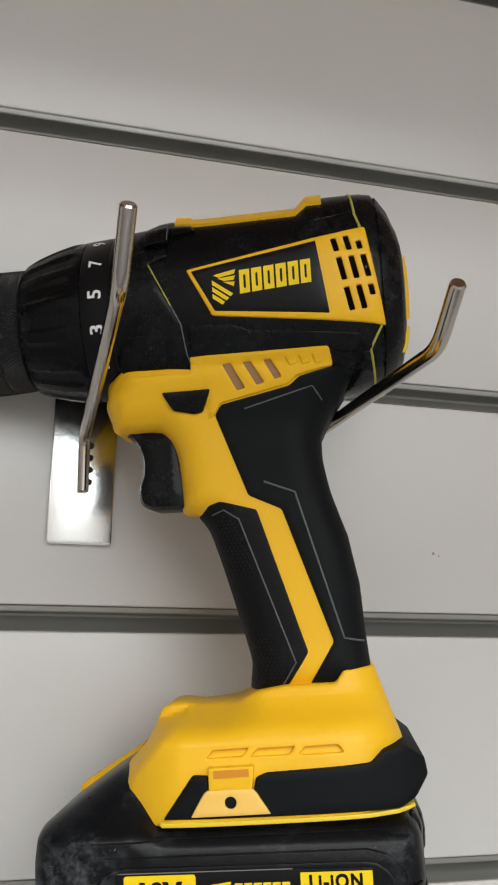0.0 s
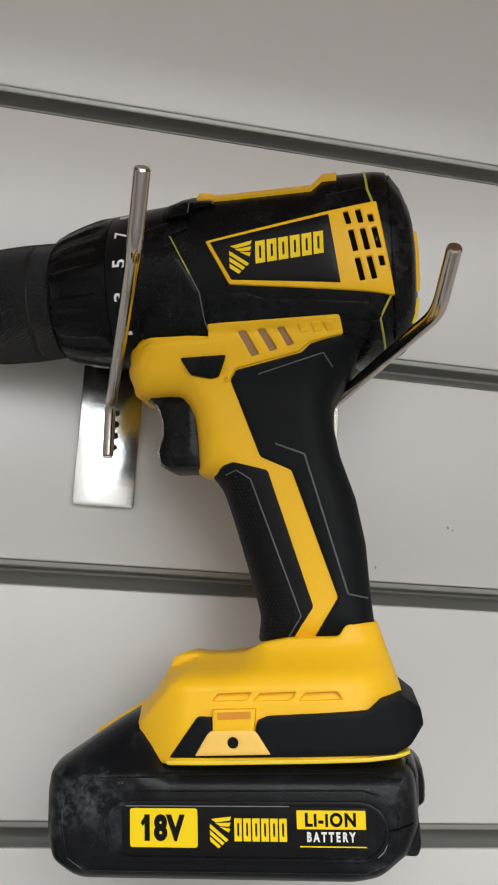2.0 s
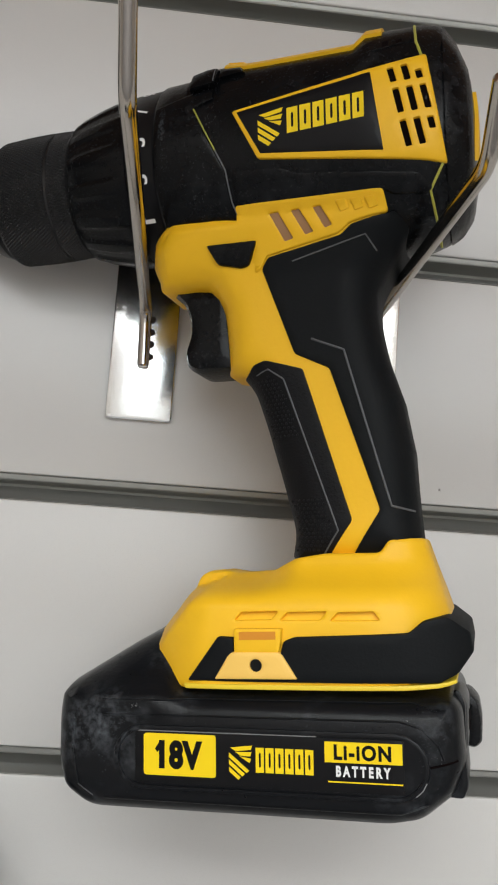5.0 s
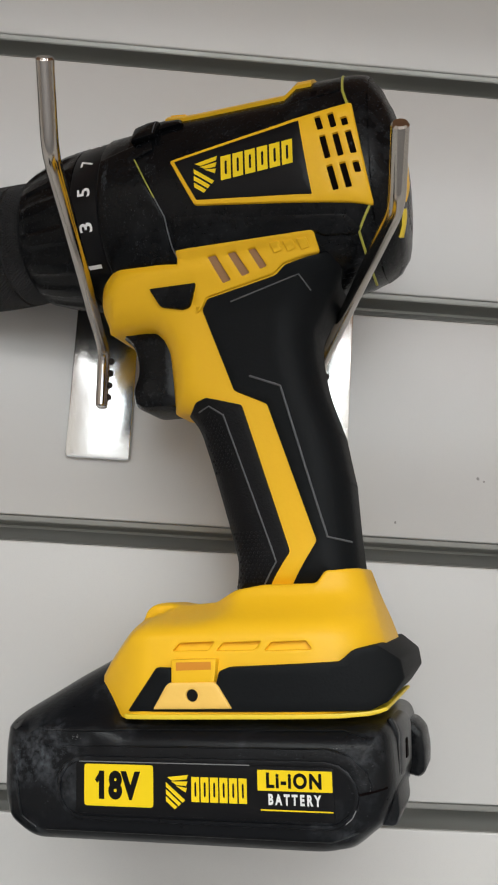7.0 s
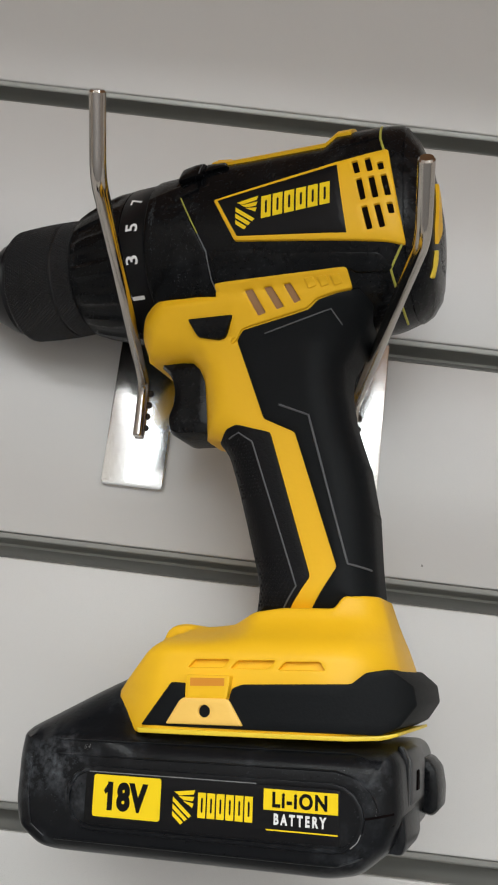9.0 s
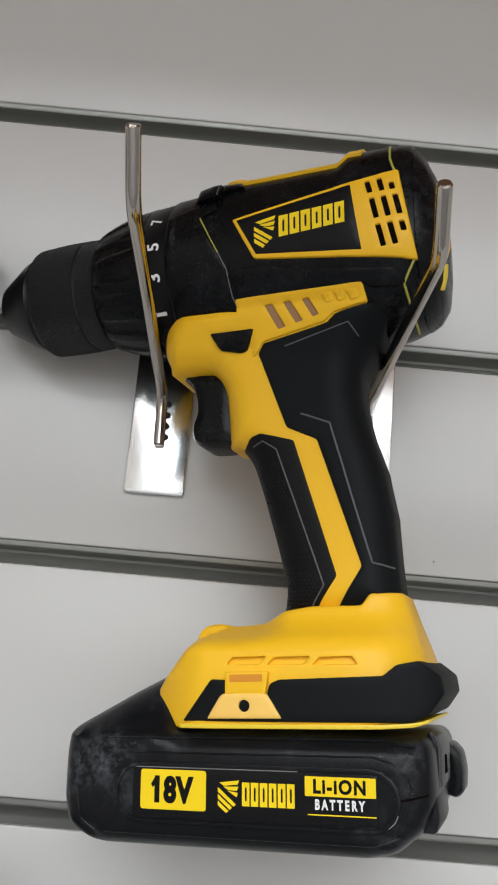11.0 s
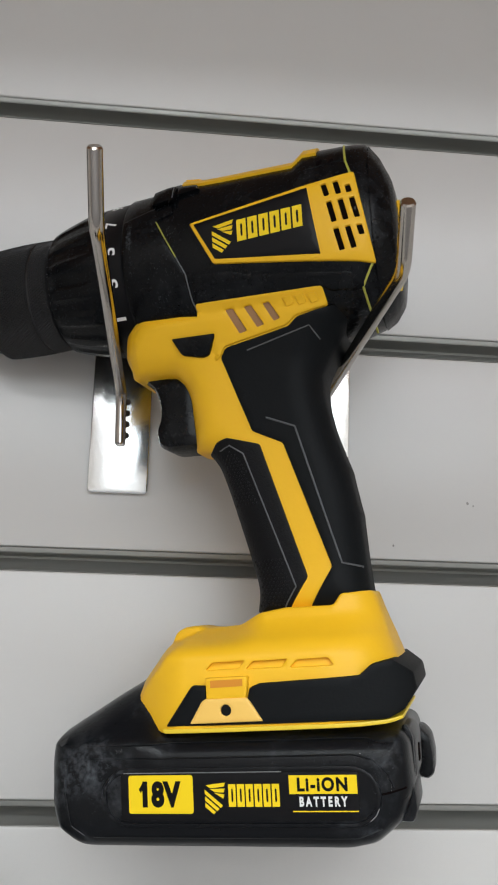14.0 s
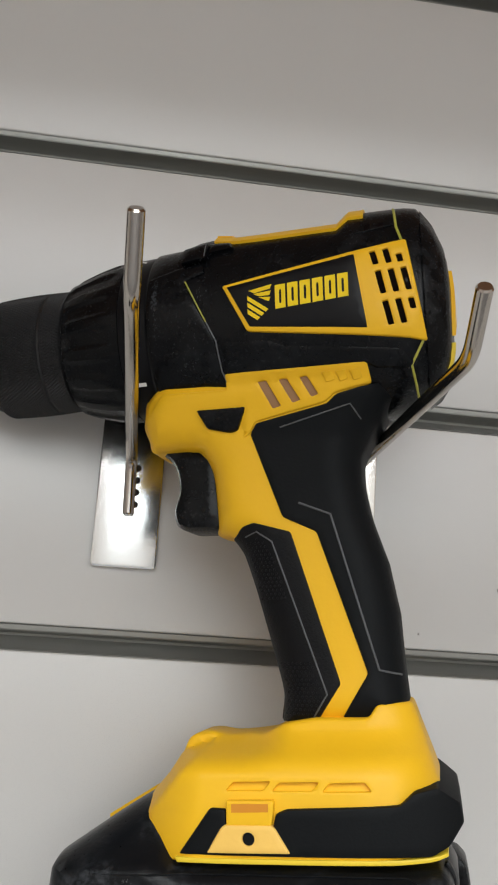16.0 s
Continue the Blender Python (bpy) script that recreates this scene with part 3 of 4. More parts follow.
def mark_shapes(u0, w0, height, width, tilt, name, h, parent):
    """A plain yellow emblem and six plain blocks, as wide and high as the mark on the tool."""
    t = math.tan(radians(tilt))

    def place(a, b):
        return (u0 + a, w0 + b + a * t)

    e, g = height * 1.02, height / 7.9

    def bar(pts):
        relief("mark_bar", [place(a * g, b * g) for a, b in pts], lambda u, w: -h(u, w), lambda u, w: -h(u, w) + 0.3, PRINT_YELLOW, parent, "", 0.0, 1.6)

    for k in range(3):
        top, end = 6.0 - 2.25 * k, 6.8 - 1.4 * k
        bar([(0, top), (end, top - 0.82 * end), (end - 0.9, top - 0.82 * end - 0.75), (0, top - 1.5)])
        bar([(0.4 + 1.6 * k, 7.6 - 1.35 * k), (7.9 - 0.2 * k, 8.5 - 2.1 * k), (7.4 - 0.2 * k, 7.1 - 2.1 * k), (2.3 + 1.6 * k, 6.5 - 1.35 * k)])
    x0, pitch = e * 1.12, (width - e * 1.12) / 6
    for k in range(6):
        a, b = x0 + k * pitch, x0 + (k + 0.84) * pitch
        lo = 0.0
        gap = [[place(a + 0.35 * pitch, 0.22 * height), place(a + 0.49 * pitch, 0.22 * height), place(a + 0.49 * pitch, 0.78 * height), place(a + 0.35 * pitch, 0.78 * height)]]
        relief(name, [place(a, lo), place(b, lo), place(b, height), place(a, height)], lambda u, w: -h(u, w), lambda u, w: -h(u, w) + 0.3, PRINT_YELLOW, parent, "", 0.0, 1.2, gap)


mark_shapes(-3.4, 8.3, 7.9, 33.0, 5.0, "mark_block", lambda u, w: head_h(u, w) + 1.5, frame_part)

# small vents above the panel, and inlays on the rear end
for k in range(2):
    relief("vent_slot", round_corners([(34.4 + 4.2 * k, 34.2), (36.2 + 4.2 * k, 34.6), (36.2 + 4.2 * k, 37.4), (34.4 + 4.2 * k, 37.0)], 0.3, 2), lambda u, w: -head_h(u, w) - 0.12, lambda u, w: -head_h(u, w) + 1, DARK, motor, "", 0.0, 1.5)
bead("seam", [(31, 33.4), (43.5, 36.0)], lambda u, w: head_h(u, w) + 0.0, 0.35, BLACK, motor)


def rear_inlay(pts, mat):
    """A thin inlay on the rounded rear end; pts: (across, up) in millimetres."""
    cols = np.array(STATIONS)

    def depth(v, w):
        lo, hi = 40.0, 61.0
        for _ in range(24):
            m = (lo + hi) / 2
            lo, hi = (m, hi) if head_h(m, w) > abs(v) else (lo, m)
        return lo + 1.1
    v2, faces, _ = sheet(pts, 2.0)
    n = len(v2)
    verts = [(depth(v, w) / 1000, -v / 1000, w / 1000) for v, w in v2] + [((depth(v, w) - 2.0) / 1000, -v / 1000, w / 1000) for v, w in v2]
    edge = {}
    for f in faces:
        for i in range(3):
            k = tuple(sorted((f[i], f[(i + 1) % 3])))
            edge[k] = edge.get(k, 0) + 1
    faces = faces + [tuple(i + n for i in f) for f in faces] + [(a, b, b + n, a + n) for (a, b), c in edge.items() if c == 1]
    return from_lists("rear_inlay", verts, faces, mat, motor)


rear_inlay([(11, 24), (13, 24), (16, 6), (15, 1), (8, 10)], YELLOW)
rear_inlay([(14, -1), (15.3, -1.4), (13.2, -9.6), (12.0, -9.6)], LINE_YELLOW)

# handle core, with yellow and black mouldings over it
BODY = round_corners([(-36, -8), (-43, -14.5), (-44.5, -22), (-42, -31), (-25, -31), (-21, -38), (-20, -60), (-13, -60.5), (-4, -62), (-2, -77), (3, -96), (8, -112),
                      (8, -121), (34, -121), (33, -102), (31, -86), (27, -70), (24, -55), (23, -40), (24, -30), (32, -16), (32, -5)], 2.0, 3)


def body_h(u, w):
    """The body's sides are squarer beside the moulding than along the handle."""
    return core_h(u, w, 12.0 - 2.0 * float(np.interp(w, (-50, -33), (0, 1))) * float(np.interp(u, (-16, -4), (1, 0))))


body = relief("handle_body", BODY, lambda u, w: -body_h(u, w), lambda u, w: body_h(u, w), YELLOW, drill, "yellow plastic handle body", 0.0, 2.2, rim=(1.2, 3.0, 6.0))
MOULD = round_corners([(-39.5, -18.5), (-36, -13.6), (-13, -13.6), (-13, -8.8), (33.2, -8.6), (34.3, -14.4), (22.5, -16.8), (19, -19.5), (-4, -24.2), (-6.2, -28), (-12, -31), (-22, -30), (-38.5, -29)], 1.0, 3)
VENTS = [[(-2.4, -11.8), (0.4, -11.6), (4.8, -19.8), (2.0, -20.5)], [(4.5, -11.6), (7.1, -11.4), (11.2, -18.4), (8.6, -19.1)], [(11.4, -11.4), (13.8, -11.2), (17.1, -17.0), (14.8, -17.7)]]


def mould_lift(u, w):
    low = float(np.interp(w, (-30, -26, -14), (-0.25, -0.1, 0.9))) if u < -8 else 0.9
    return min(low, float(np.interp(u, (-39.5, -28), (-0.1, 0.9))))


mould = relief("side_moulding", MOULD, lambda u, w: -over(u, w) - mould_lift(u, w), lambda u, w: -over(u, w) + 2.0, YELLOW, drill, "yellow side moulding with three slanted vents", 0.6, 1.6, VENTS)
# tan plate behind the vents, their inner shadow mixed into its colour
relief("vent_backing", [(-5, -10.5), (20, -10), (18, -19), (3, -22)], lambda u, w: -over(u, w) - 0.12, lambda u, w: -over(u, w) + 1, BROWN, mould, "tan inner plate", 0.0, 2.0)
for k in range(3):
    a = 18.5 + 4.4 * k
    relief("raised_pad", round_corners([(a, -10.6), (a + 3.4, -10.4), (a + 4.2, -13.0), (a + 1.4, -13.8)], 0.6), lambda u, w: -over(u, w) - 1.35, lambda u, w: -over(u, w), YELLOW, mould, "", 0.4, 1.2)

REAR = round_corners([(-6, -28), (-3.8, -24.6), (19.5, -19.9), (22.8, -17.2), (36, -14.2), (40, -18), (34, -27), (29, -36), (29, -44), (31, -55), (35.8, -70), (38.6, -86), (39.4, -102), (40.3, -113.2), (30.6, -113.8),
                      (28.2, -118), (19.4, -118.3), (28.6, -104), (14.3, -60.3), (3.6, -55.2)], 0.8, 2)
FRONT = round_corners([(-13, -60.5), (-10, -57.7), (-6, -56.6), (6, -60), (20.2, -107), (12.4, -118.2), (0.3, -118.4), (1.2, -110), (-2.3, -96), (-7.5, -77), (-11, -66), (-14.5, -61)], 0.8, 2)


def grip_h(u, w):
    return core_h(min(max(u, -40), 40.2), w) if w > -110 else core_h(u, w)


rear_grip = relief("rear_grip", REAR, lambda u, w: -max(core_h(u, w), head_h(u, w) if w > -21 else 0) - 0.8, lambda u, w: max(core_h(u, w), 2.0) + 0.8, RUBBER, drill, "matt black rubber grip", 0.6, 2.0)
front_grip = relief("front_grip", FRONT, lambda u, w: -core_h(u, w) - 0.8, lambda u, w: max(core_h(u, w), 2.0) + 0.8, GRIP_RUBBER, drill, "stippled black rubber front grip", 0.6, 2.0)
gh = lambda u, w: core_h(u, w) + 0.85
bead("edge_line", [(9, -51), (19, -55), (32, -103), (38.4, -104.6)], gh, 0.34, SEAM, rear_grip)
bead("edge_line", [(4, -26.5), (27, -20.5), (30, -25)], lambda u, w: max(core_h(u, w), head_h(u, w) if w > -21 else 0) + 0.85, 0.26, SEAM, rear_grip)
bead("edge_line", [(-9, -61), (-5, -59.6), (0, -63), (16, -110), (11, -117.5)], gh, 0.26, SEAM, front_grip)



def stipple(spots):
    """Low dots moulded into the front grip, one mesh; spots: (u, w) of their middles."""
    verts, faces = [], []
    for u, w in spots:
        first = len(verts)
        for r, lift in ((0.52, 0.7), (0.34, 1.02)):
            verts += [((u + r * math.cos(k * math.pi / 3)) / 1000, -(core_h(u, w) + lift) / 1000, (w + r * math.sin(k * math.pi / 3)) / 1000) for k in range(6)]
        faces += [(first + k, first + (k + 1) % 6, first + 6 + (k + 1) % 6, first + 6 + k) for k in range(6)] + [tuple(range(first + 6, first + 12))]
    return tagged(from_lists("stipple", verts, faces, GRIP_RUBBER, front_grip, "rows of small moulded dots"), kind="stuff")


dots = [(1.4 * k + (0.7 if j % 2 else 0.0) - 12, -62.0 - 1.25 * j) for j in range(45) for k in range(28)]
keep = inside(dots, [(-8.6, -63), (-5, -61.4), (-1, -64.5), (14.6, -110), (10.6, -116.8), (2.4, -116.6), (3.2, -109), (-0.4, -95), (-5.4, -77)])
stipple([d for d, k in zip(dots, keep) if k and (d[1] > -82 or d[1] < -100)])
relief("trigger", round_corners([(-41, -29), (-35, -34.5), (-33.4, -40), (-33.4, -45), (-35.4, -50), (-34.6, -55.4), (-31, -57.6), (-18, -57.6), (-18, -29)], 2.0, 4), lambda u, w: -9.5, lambda u, w: 9.5, BLACK, drill, "black plastic trigger", 4.0, 1.5)
relief("direction_switch", round_corners([(-23.4, -19.6), (-6.8, -19.4), (-10, -26.6), (-12.5, -27.2), (-20, -25.6)], 0.8, 2), lambda u, w: -over(u, w) - 1.9 + 0.12 * abs(w + 23), lambda u, w: -over(u, w) + 1, BLACK, drill, "black direction switch", 0.7, 1.5)

# foot
FOOT = round_corners([(41.2, -112.6), (48, -134), (50, -149), (44, -152.4), (20, -153.4), (-30.3, -154.8), (-37.4, -146), (-40.8, -141.4), (-40.0, -138.9), (-33.4, -132.6), (-31.9, -130.4), (-31.2, -127.0), (-29.6, -123.6), (-26.6, -121.9), (-23.0, -121.5), (-17, -122.6), (-4.4, -121.8), (3, -118.2), (12, -116.8), (28.2, -116.8), (31, -112.8)], 1.2, 3)


def rounded(w, ws, hs, r=1.1):
    return sum(float(np.interp(w + d * r, ws, hs)) for d in (-1.0, -0.5, 0.0, 0.5, 1.0)) / 5


def foot_full(u, w):
    """Half width of the foot: near upright sides, a flare up to the handle's neck, a narrow hump and a slanted facet in front."""
    rear = rounded(w, (-157, -140, -131.5, -127.5, -124, -120.5, -117, -112), (34.8, 33.6, 32.3, 29.6, 23.8, 19.8, 18.3, 17.7))
    fore = rounded(w, (-157, -140, -130.5, -127.5, -125.5, -123.6, -121.5), (34.8, 33.6, 32.0, 27.5, 18.0, 10.6, 7.5))
    t = min(1.0, max(0.0, (u + 14.0) / 20.0))
    t = t * t * (3 - 2 * t)
    h = fore + (rear - fore) * t
    nose = max(0.0, -20 - u) / 20
    cut = 11.0 * nose ** 1.5 + 2.0 * max(0.0, (u + 21.6) * -0.73 + (w + 126) * 0.68)
    h = max(h - cut, min(h, 9.0))
    end = float(np.interp(w, (-149, -134, -112.6), (51.5, 49.4, 42.4)))
    x = max(0.0, u - 20) / (end - 20)
    return max(3.0, h * max(0.0, 1 - min(1, x) ** 2.8) ** (1 / 2.8))


SLITS = [[(a, -135.4), (a + 2.0, -133.2), (b, -132.9), (b - (2.0 if b < 20 else -1.6), -135.2)] for a, b in ((-12.2, 0.6), (1.2, 14.6), (15.6, 27.6))]
foot = relief("foot", FOOT, lambda u, w: -foot_full(u, w), lambda u, w: foot_full(u, w), YELLOW, drill, "yellow plastic battery foot", 0.9, 1.5, SLITS, 50, 0.35, [[(-21.8, -126.2), (-34.7, -140.2)]])
for hole in SLITS:
    um, wm = sum(p[0] for p in hole) / 4, sum(p[1] for p in hole) / 4
    relief("slit_floor", [(um + (u - um) * 1.15, wm + (w - wm) * 1.4) for u, w in hole], lambda u, w: -foot_full(u, w) + 1.5, lambda u, w: -foot_full(u, w) + 2.7, YELLOW, foot, "", 0.0, 2.0)
BAND = round_corners([(-26, -152.4), (-16.5, -139.8), (-11.8, -140), (-11.8, -144.8), (1.6, -144.8), (2.6, -141), (5.6, -139.8), (37, -138.6), (41, -135.4), (47.5, -134.2), (53.4, -138.6), (54.2, -143.8), (49.8, -149.6), (45, -151.9)], 0.7, 2)


def band_h(u, w):
    x = abs(u - 4) / (56 if u < 4 else 56.5)
    return max(12.0 if u > 30 else 4.0, 34.8 * (1 - min(1, x) ** 3.4) ** (1 / 3.4)) + 0.7


relief("foot_band", BAND, lambda u, w: -band_h(u, w), lambda u, w: band_h(u, w), RUBBER, drill, "matt black band round the foot", 0.7, 2.0)
FB = lambda u, w: -foot_full(u, w)
relief("foot_line", round_corners([(-27.2, -153.2), (36, -152.5), (44, -152.1), (47, -151.7), (49.2, -151.1), (49.5, -152.0), (47, -152.8), (44.4, -153.3), (36, -153.8), (-26.6, -154.6)], 0.3, 2), lambda u, w: -band_h(u, w) + 0.1, lambda u, w: band_h(u, w) - 0.1, LINE_YELLOW, drill, "thin yellow line under the foot", 0.25, 1.6)
BB = lambda u, w: -max(foot_full(u, w), band_h(u, w) - 0.2)
block = relief("light_block", round_corners([(-12.0, -144.0), (1.2, -143.8), (2.4, -144.6), (6.6, -151.2), (-17.4, -151.6), (-13.2, -144.8)], 0.5, 2), lambda u, w: BB(u, w) - 1.0, lambda u, w: FB(u, w) + 2, PALE_YELLOW, drill, "pale worn yellow block with a screw hole", 0.6, 1.2,
               [[(-5.2 + 1.8 * math.cos(k * math.pi / 6), -147.6 + 1.8 * math.sin(k * math.pi / 6)) for k in range(12)]])
relief("tab", round_corners([(-11.6, -144.4), (-11.6, -137.6), (2.2, -137.4), (2.0, -140.5), (1.4, -144.2)], 0.5, 2), lambda u, w: BB(u, w) - 0.7, lambda u, w: FB(u, w) + 2, YELLOW, block, "yellow tab with an orange slot", 0.5, 1.2)
# recess floor with its shade painted in as darker yellow
relief("screw_recess", [(-7.6, -145), (-2.6, -145), (-2.6, -150.4), (-7.6, -150.4)], lambda u, w: BB(u, w) + 0.5, lambda u, w: FB(u, w) + 1.5, SHADE, block, "", 0.0, 2.0)
relief("screw", [(-4.9 + 1.1 * math.cos(k * math.pi / 6), -147.6 + 1.35 * math.sin(k * math.pi / 6)) for k in range(12)], lambda u, w: BB(u, w) + 0.3, lambda u, w: FB(u, w) + 1.2, STEEL_BLACK, block, "", 0.0, 2.0)
relief("recess", [(-10.0, -138.4), (0.6, -138.2), (0.6, -140.4), (-10.0, -140.7)], lambda u, w: BB(u, w) - 0.76, lambda u, w: FB(u, w), ORANGE, block, "", 0.0, 1.5)

# battery
BATT = round_corners([(-65.2, -154.5), (-48, -143.3), (-38.6, -138), (-30, -138), (-27, -155.2), (48, -155.4), (50.5, -159), (51, -173), (48, -180.8), (39, -188.0), (31, -189.6), (-54, -189.4), (-58, -188.2), (-64.6, -183.8), (-66.6, -176), (-66.4, -162)], 2.5, 4)
BLOOP = resample(BATT, 2.0)


def batt_h(u, w, full=38.3):
    d = float(edge_distance([(u, w)], BLOOP)[0])
    r = 9.0
    e = max(0.0, r - d)
    h = full - r + math.sqrt(max(0.0, r * r - e * e))
    top = float(np.interp(w, (-157, -153.0, -140), (0, 5.0, 18.0)))
    return h - top


battery = relief("battery", BATT, lambda u, w: -batt_h(u, w), lambda u, w: min(33.0, batt_h(u, w)), BATTERY_BLACK, drill, "dusty black slide-on battery pack with a yellow label", 0.0, 2.0, rim=(1.2, 2.8, 5.0, 8.6))
BH = lambda u, w: 38.3


def stadium(u0, u1, w0, w1, n=8):
    r, wc = (w1 - w0) / 2, (w0 + w1) / 2
    out = [(u1 - r + r * math.cos(a), wc + r * math.sin(a)) for a in [-math.pi / 2 + math.pi * k / n for k in range(n + 1)]]
    return out + [(u0 + r - r * math.cos(a), wc - r * math.sin(a)) for a in [-math.pi / 2 + math.pi * k / n for k in range(n + 1)]]


relief("side_rim", stadium(-46.5, 42.0, -181.8, -164.2), lambda u, w: -38.9, lambda u, w: -batt_h(u, w) + 1, BATTERY_BLACK, battery, "raised rim", 0.5, 1.5, [stadium(-45.2, 40.7, -180.6, -165.4)], hole_soft=0.0)
relief("label_sticker", round_corners([(-40, -166.0), (35.3, -166.0), (35.3, -179.9), (-40, -179.9)], 0.5, 2), lambda u, w: -38.55, lambda u, w: -38.0, BADGE, battery, "glossy black sticker", 0.1, 4.0)


def print_bar(name, pts, mat, lift=0.0):
    return relief(name, pts, lambda u, w: -38.63 - lift, lambda u, w: -38.5, mat, battery, "", 0.0, 4.0)


def print_text(body, u0, w0, height, width, bold, mat, spacing=1.0, lift=0.06):
    v, faces = letters(body, height, width, bold, spacing)
    return from_lists("printed_word", [((u0 + a) / 1000, (-38.63 - lift) / 1000, (w0 + b) / 1000) for a, b in v], faces, mat, battery, "printed " + body)


print_bar("label_field", round_corners([(-37.4, -166.4), (-16.2, -166.4), (-16.2, -177.8), (-37.4, -177.8)], 0.9, 3), PRINT_YELLOW)
print_text("18V", -32.8, -176.0, 7.9, 12.7, 0.058, PRINT_BLACK, 1.04)
print_bar("printed_bar", [(-34.0, -170.6), (-32.4, -168.2), (-32.2, -170.4), (-33.4, -171.6)], PRINT_BLACK, 0.05)
print_bar("label_field", [(14.2, -166.8), (34.9, -166.8), (34.9, -172.2), (14.2, -172.2)], PRINT_YELLOW)
print_text("Li-iON", 16.7, -171.5, 4.1, 15.3, 0.042, PRINT_BLACK, 1.14)
print_text("BATTERY", 17.2, -175.8, 2.9, 14.6, 0.05, PRINT_WHITE, 1.5)
print_bar("label_line", [(15.0, -177.0), (34.9, -177.0), (34.9, -177.35), (15.0, -177.35)], PRINT_YELLOW)
mark_shapes(-12.4, -175.8, 6.6, 24.0, 0.0, "mark_block", lambda u, w: 38.7, battery)
bead("edge_line", [(-50, -157.4), (38, -156.8), (44, -158.5)], lambda u, w: batt_h(u, w) + 0.02, 0.25, BATTERY_BLACK, battery)
bead("edge_line", [(-50, -161.6), (34, -161.2), (40, -162.8), (44.2, -167), (45.6, -171)], lambda u, w: batt_h(u, w) + 0.02, 0.25, BATTERY_BLACK, battery)
bead("edge_line", [(-58.8, -163), (-59.6, -171), (-57.8, -181.6), (-53.4, -184.6)], lambda u, w: batt_h(u, w) + 0.02, 0.3, BATTERY_BLACK, battery)
bead("edge_line", [(-50, -185), (34, -185), (41, -182.5)], lambda u, w: batt_h(u, w) + 0.02, 0.3, BATTERY_BLACK, battery)
bead("edge_line", [(42, -172.6), (49, -171.2)], lambda u, w: batt_h(u, w) + 0.02, 0.3, DARK, battery)

# glossy highlight above the label, painted as a pale bead
bead("edge_line", [(-39, -165.75), (12, -165.7)], lambda u, w: 38.62, 0.16, WORN_GLINT, battery)

scuffs_and_glints([(20, -162, 9, 1.1, 90), (36, -161.5, 2.8, 1.5, 60), (42, -166, 1.8, 3.0, 70), (-46, -163, 2.2, 1.2, 40), (-44, -160.5, 4, 1.6, 30), (-53, -168, 2.6, 4.0, 110), (-8, -163.4, 16, 0.7, 40), (40, -180, 3, 2.0, 25)], batt_h, SCUFF_SHEEN, battery, 5, (0.05, 0.2))
scuffs_and_glints([(-40.6, -159.2, 0.7, 0.35, 14), (35.2, -162.2, 0.7, 0.7, 5), (44.8, -170.2, 0.6, 0.8, 5), (-20, -159.3, 0.2, 0.2, 2)], batt_h, WORN_GLINT, battery, 6, (0.05, 0.16))
# highlight on the rim's lower rear curve, also a pale bead
bead("edge_line", [(38.2, -180.0), (40.0, -178.4), (41.0, -176.4)], lambda u, w: 38.75, 0.16, WORN_GLINT, battery)
# yellow guide on the far edge of the battery's sloping nose
v0 = []
for u, w in ((-62, -150.6), (-40, -138.0)):
    v0 += [(u / 1000, y, (w + dz) / 1000) for y in (0.008, 0.019) for dz in (-2.0, 0.5)]
from_lists("nose_guide", v0, [(0, 1, 3, 2), (4, 6, 7, 5), (0, 4, 5, 1), (2, 3, 7, 6), (1, 5, 7, 3), (0, 2, 6, 4)], YELLOW, battery, "yellow edge strip")
def rear_piece(name, pts, y0, y1, mat, label="", soft=1.2):
    """A moulded piece at the battery's back end, as wide as y0 to y1 in millimetres."""
    return relief(name, round_corners(pts, 1.2, 3), lambda u, w: y0, lambda u, w: y1, mat, battery, label, soft, 1.2)


rear_piece("rear_plate", [(46.5, -155.8), (50.4, -156.4), (51.9, -159.4), (51.6, -171.0), (46.5, -172.6)], -20.0, 4.0, GREY_PLASTIC, "grey latch plate")
rear_piece("rear_rib", [(48.0, -154.8), (49.6, -155.0), (51.2, -158.5), (51.0, -171.5), (48.0, -172.0)], -23.0, -20.6, BATTERY_BLACK, "", 0.6)
part("latch_hole", box_bm(0.0510, 0.0522, -0.0125, -0.0085, -0.1675, -0.1620, 0.0004), DARK, battery)
rear_piece("rear_foot", [(41.0, -170.4), (49.0, -170.8), (51.2, -172.2), (51.6, -179.0), (50.2, -182.4), (44.0, -182.0)], -30.0, -5.0, BATTERY_BLACK)
rear_piece("release_button", [(47.5, -160.0), (52.0, -160.6), (54.6, -163.6), (55.4, -169.4), (55.0, -175.6), (52.8, -177.4), (47.5, -175.8)], 10.0, 28.0, BLACK, "glossy black release button", 1.8)


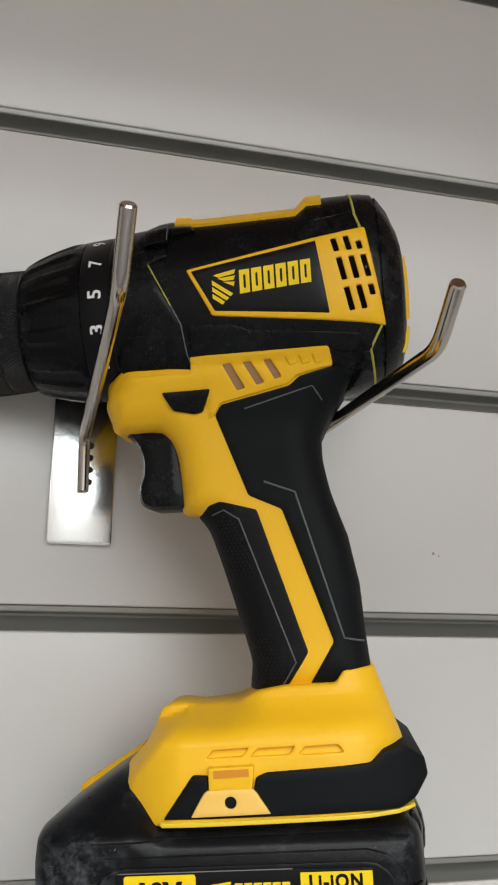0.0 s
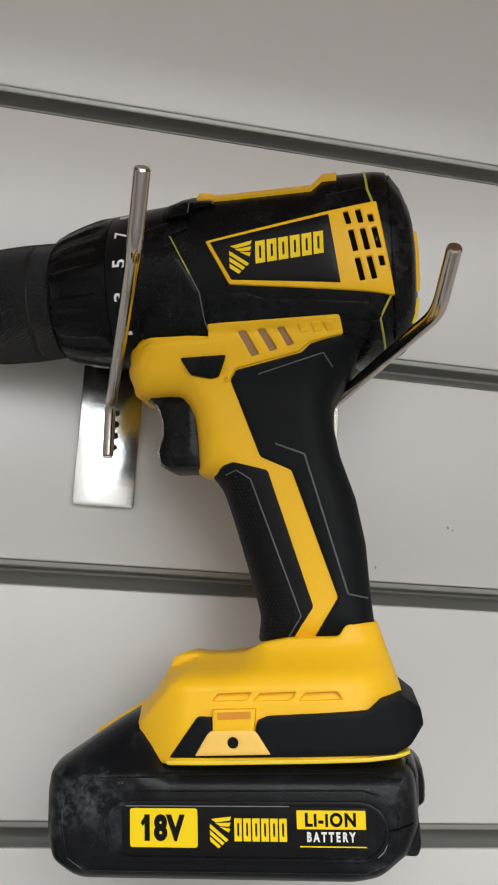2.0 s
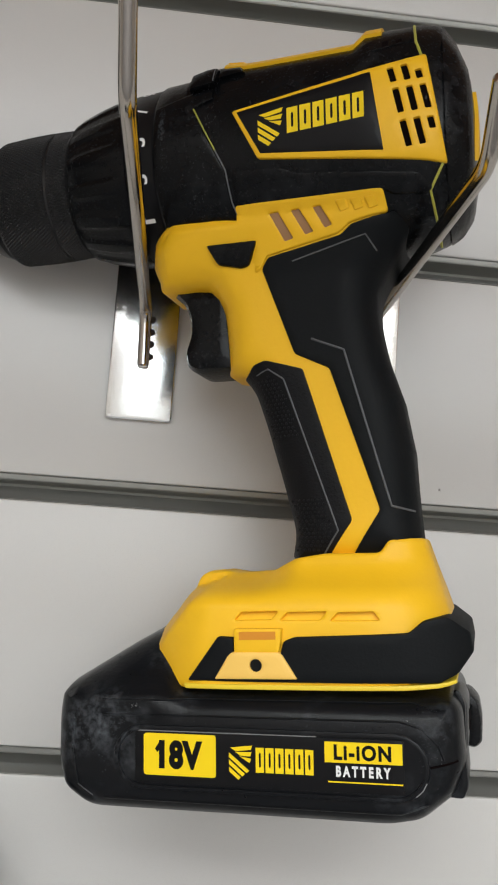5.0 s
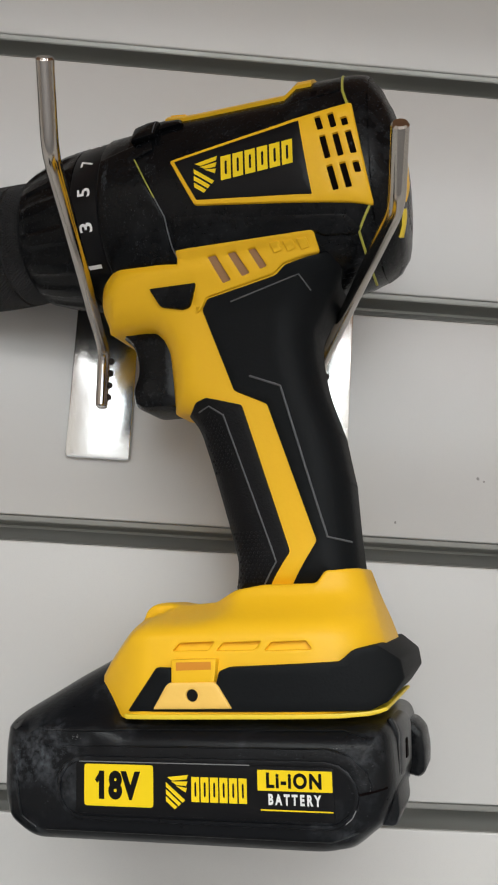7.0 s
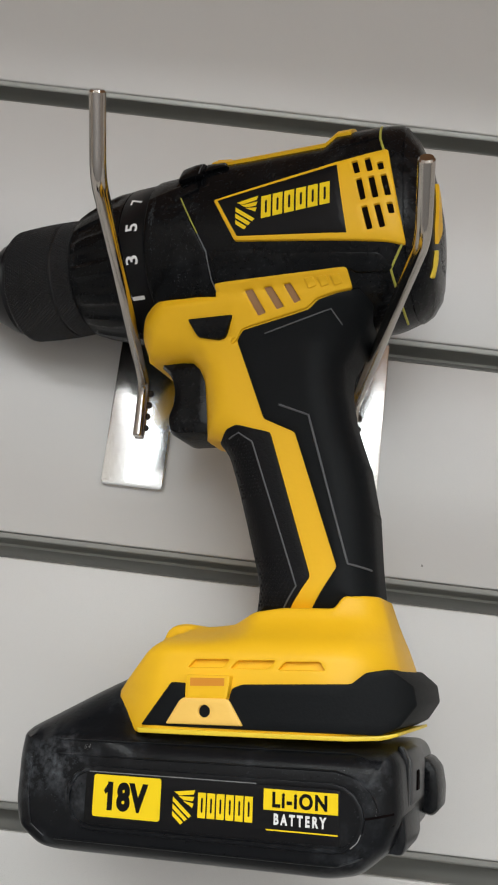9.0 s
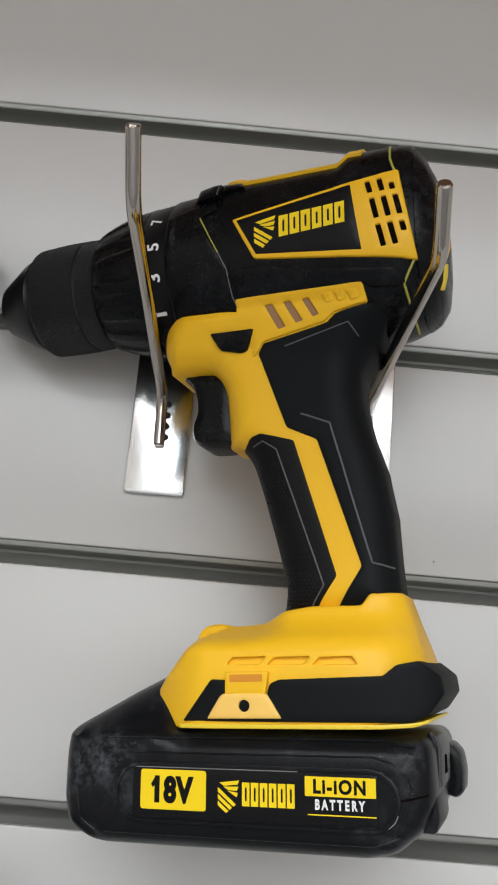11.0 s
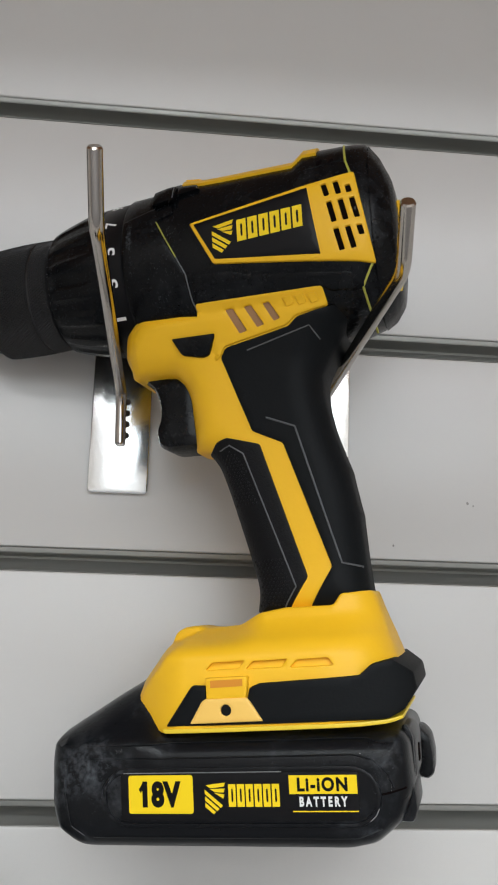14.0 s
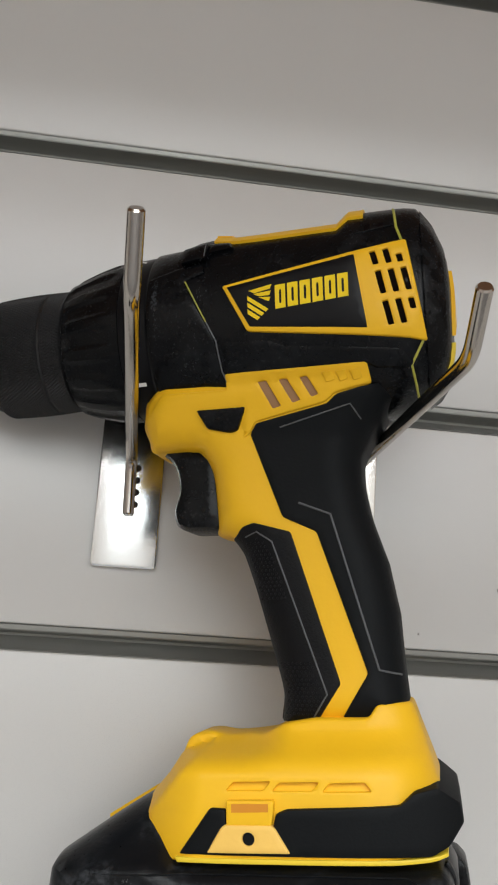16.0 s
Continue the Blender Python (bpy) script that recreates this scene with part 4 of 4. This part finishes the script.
# ---- marks on the boards ----
def wall_mark(x, z, r):
    bm = bmesh.new()
    bmesh.ops.create_circle(bm, cap_ends=True, segments=9, radius=r)
    for v in bm.verts:
        v.co *= random.uniform(0.6, 1.2)
    ext = bmesh.ops.extrude_face_region(bm, geom=bm.faces[:])
    for v in ext["geom"]:
        if isinstance(v, bmesh.types.BMVert):
            v.co.z += 0.0003
    bmesh.ops.transform(bm, matrix=pose(x, 0.0001, z, 90, 0, 0), verts=bm.verts)
    return tagged(part("dirt_mark", bm, MARK), "small dark dirt mark on the board", "stain")


wall_mark(0.1640, 1.3255, 0.0007)
wall_mark(0.1665, 1.3245, 0.0004)
wall_mark(0.1310, 1.3060, 0.0005)


# ---- neighbours on the wall ----
def charger_plug():
    """A black mains plug hanging below, with round metal pins."""
    thing = tagged(new("power_plug"), "black mains plug with round metal pins against the wall", "plug")
    thing.location = (-0.0524, -0.002, 1.1015)
    part("cap", box_bm(-0.036, 0.0292, -0.056, -0.036, 0.0670, 0.0838, 0.0055, 5), BLACK, thing)
    part("step", box_bm(0.0168, 0.0206, -0.051, -0.041, 0.0830, 0.0850, 0.0006), BLACK, thing)
    part("body", box_bm(-0.036, 0.0264, -0.0535, 0.0, 0.0, 0.0690, 0.006, 4), RUBBER, thing)
    part("skirt", box_bm(0.0220, 0.0300, -0.0565, -0.036, 0.0640, 0.0755, 0.0030, 3), BLACK, thing)
    for dx in (0.0, -0.019):
        top, foot_at = Vector((0.0143 + dx, -0.050, 0.0970)), Vector((0.0192 + dx, -0.050, 0.074))
        pts = [foot_at.lerp(top, k / 4) for k in range(5)]
        pin = tube("pin", pts, 0.0023, ROD, thing, "round metal pin", 16)
        bm = bmesh.new()
        bmesh.ops.create_uvsphere(bm, u_segments=16, v_segments=8, radius=0.0023, matrix=Matrix.Translation(top))
        part("tip", bm, ROD, pin)
    return thing


charger_plug()


def grey_tool():
    """The rounded end of a dark tool that hangs farther along the wall."""
    thing = tagged(new("hand_tool"), "dark grey plastic tool against the wall", "tool")
    thing.location = (-0.1062, -0.002, 1.39)
    part("body", box_bm(-0.060, 0.0418, -0.075, 0.0, 0.006, 0.034, 0.010, 5), GREY_PLASTIC, thing)
    part("collar", box_bm(-0.072, -0.058, -0.078, 0.002, 0.002, 0.038, 0.006, 3), BLACK, thing)
    return thing


grey_tool()
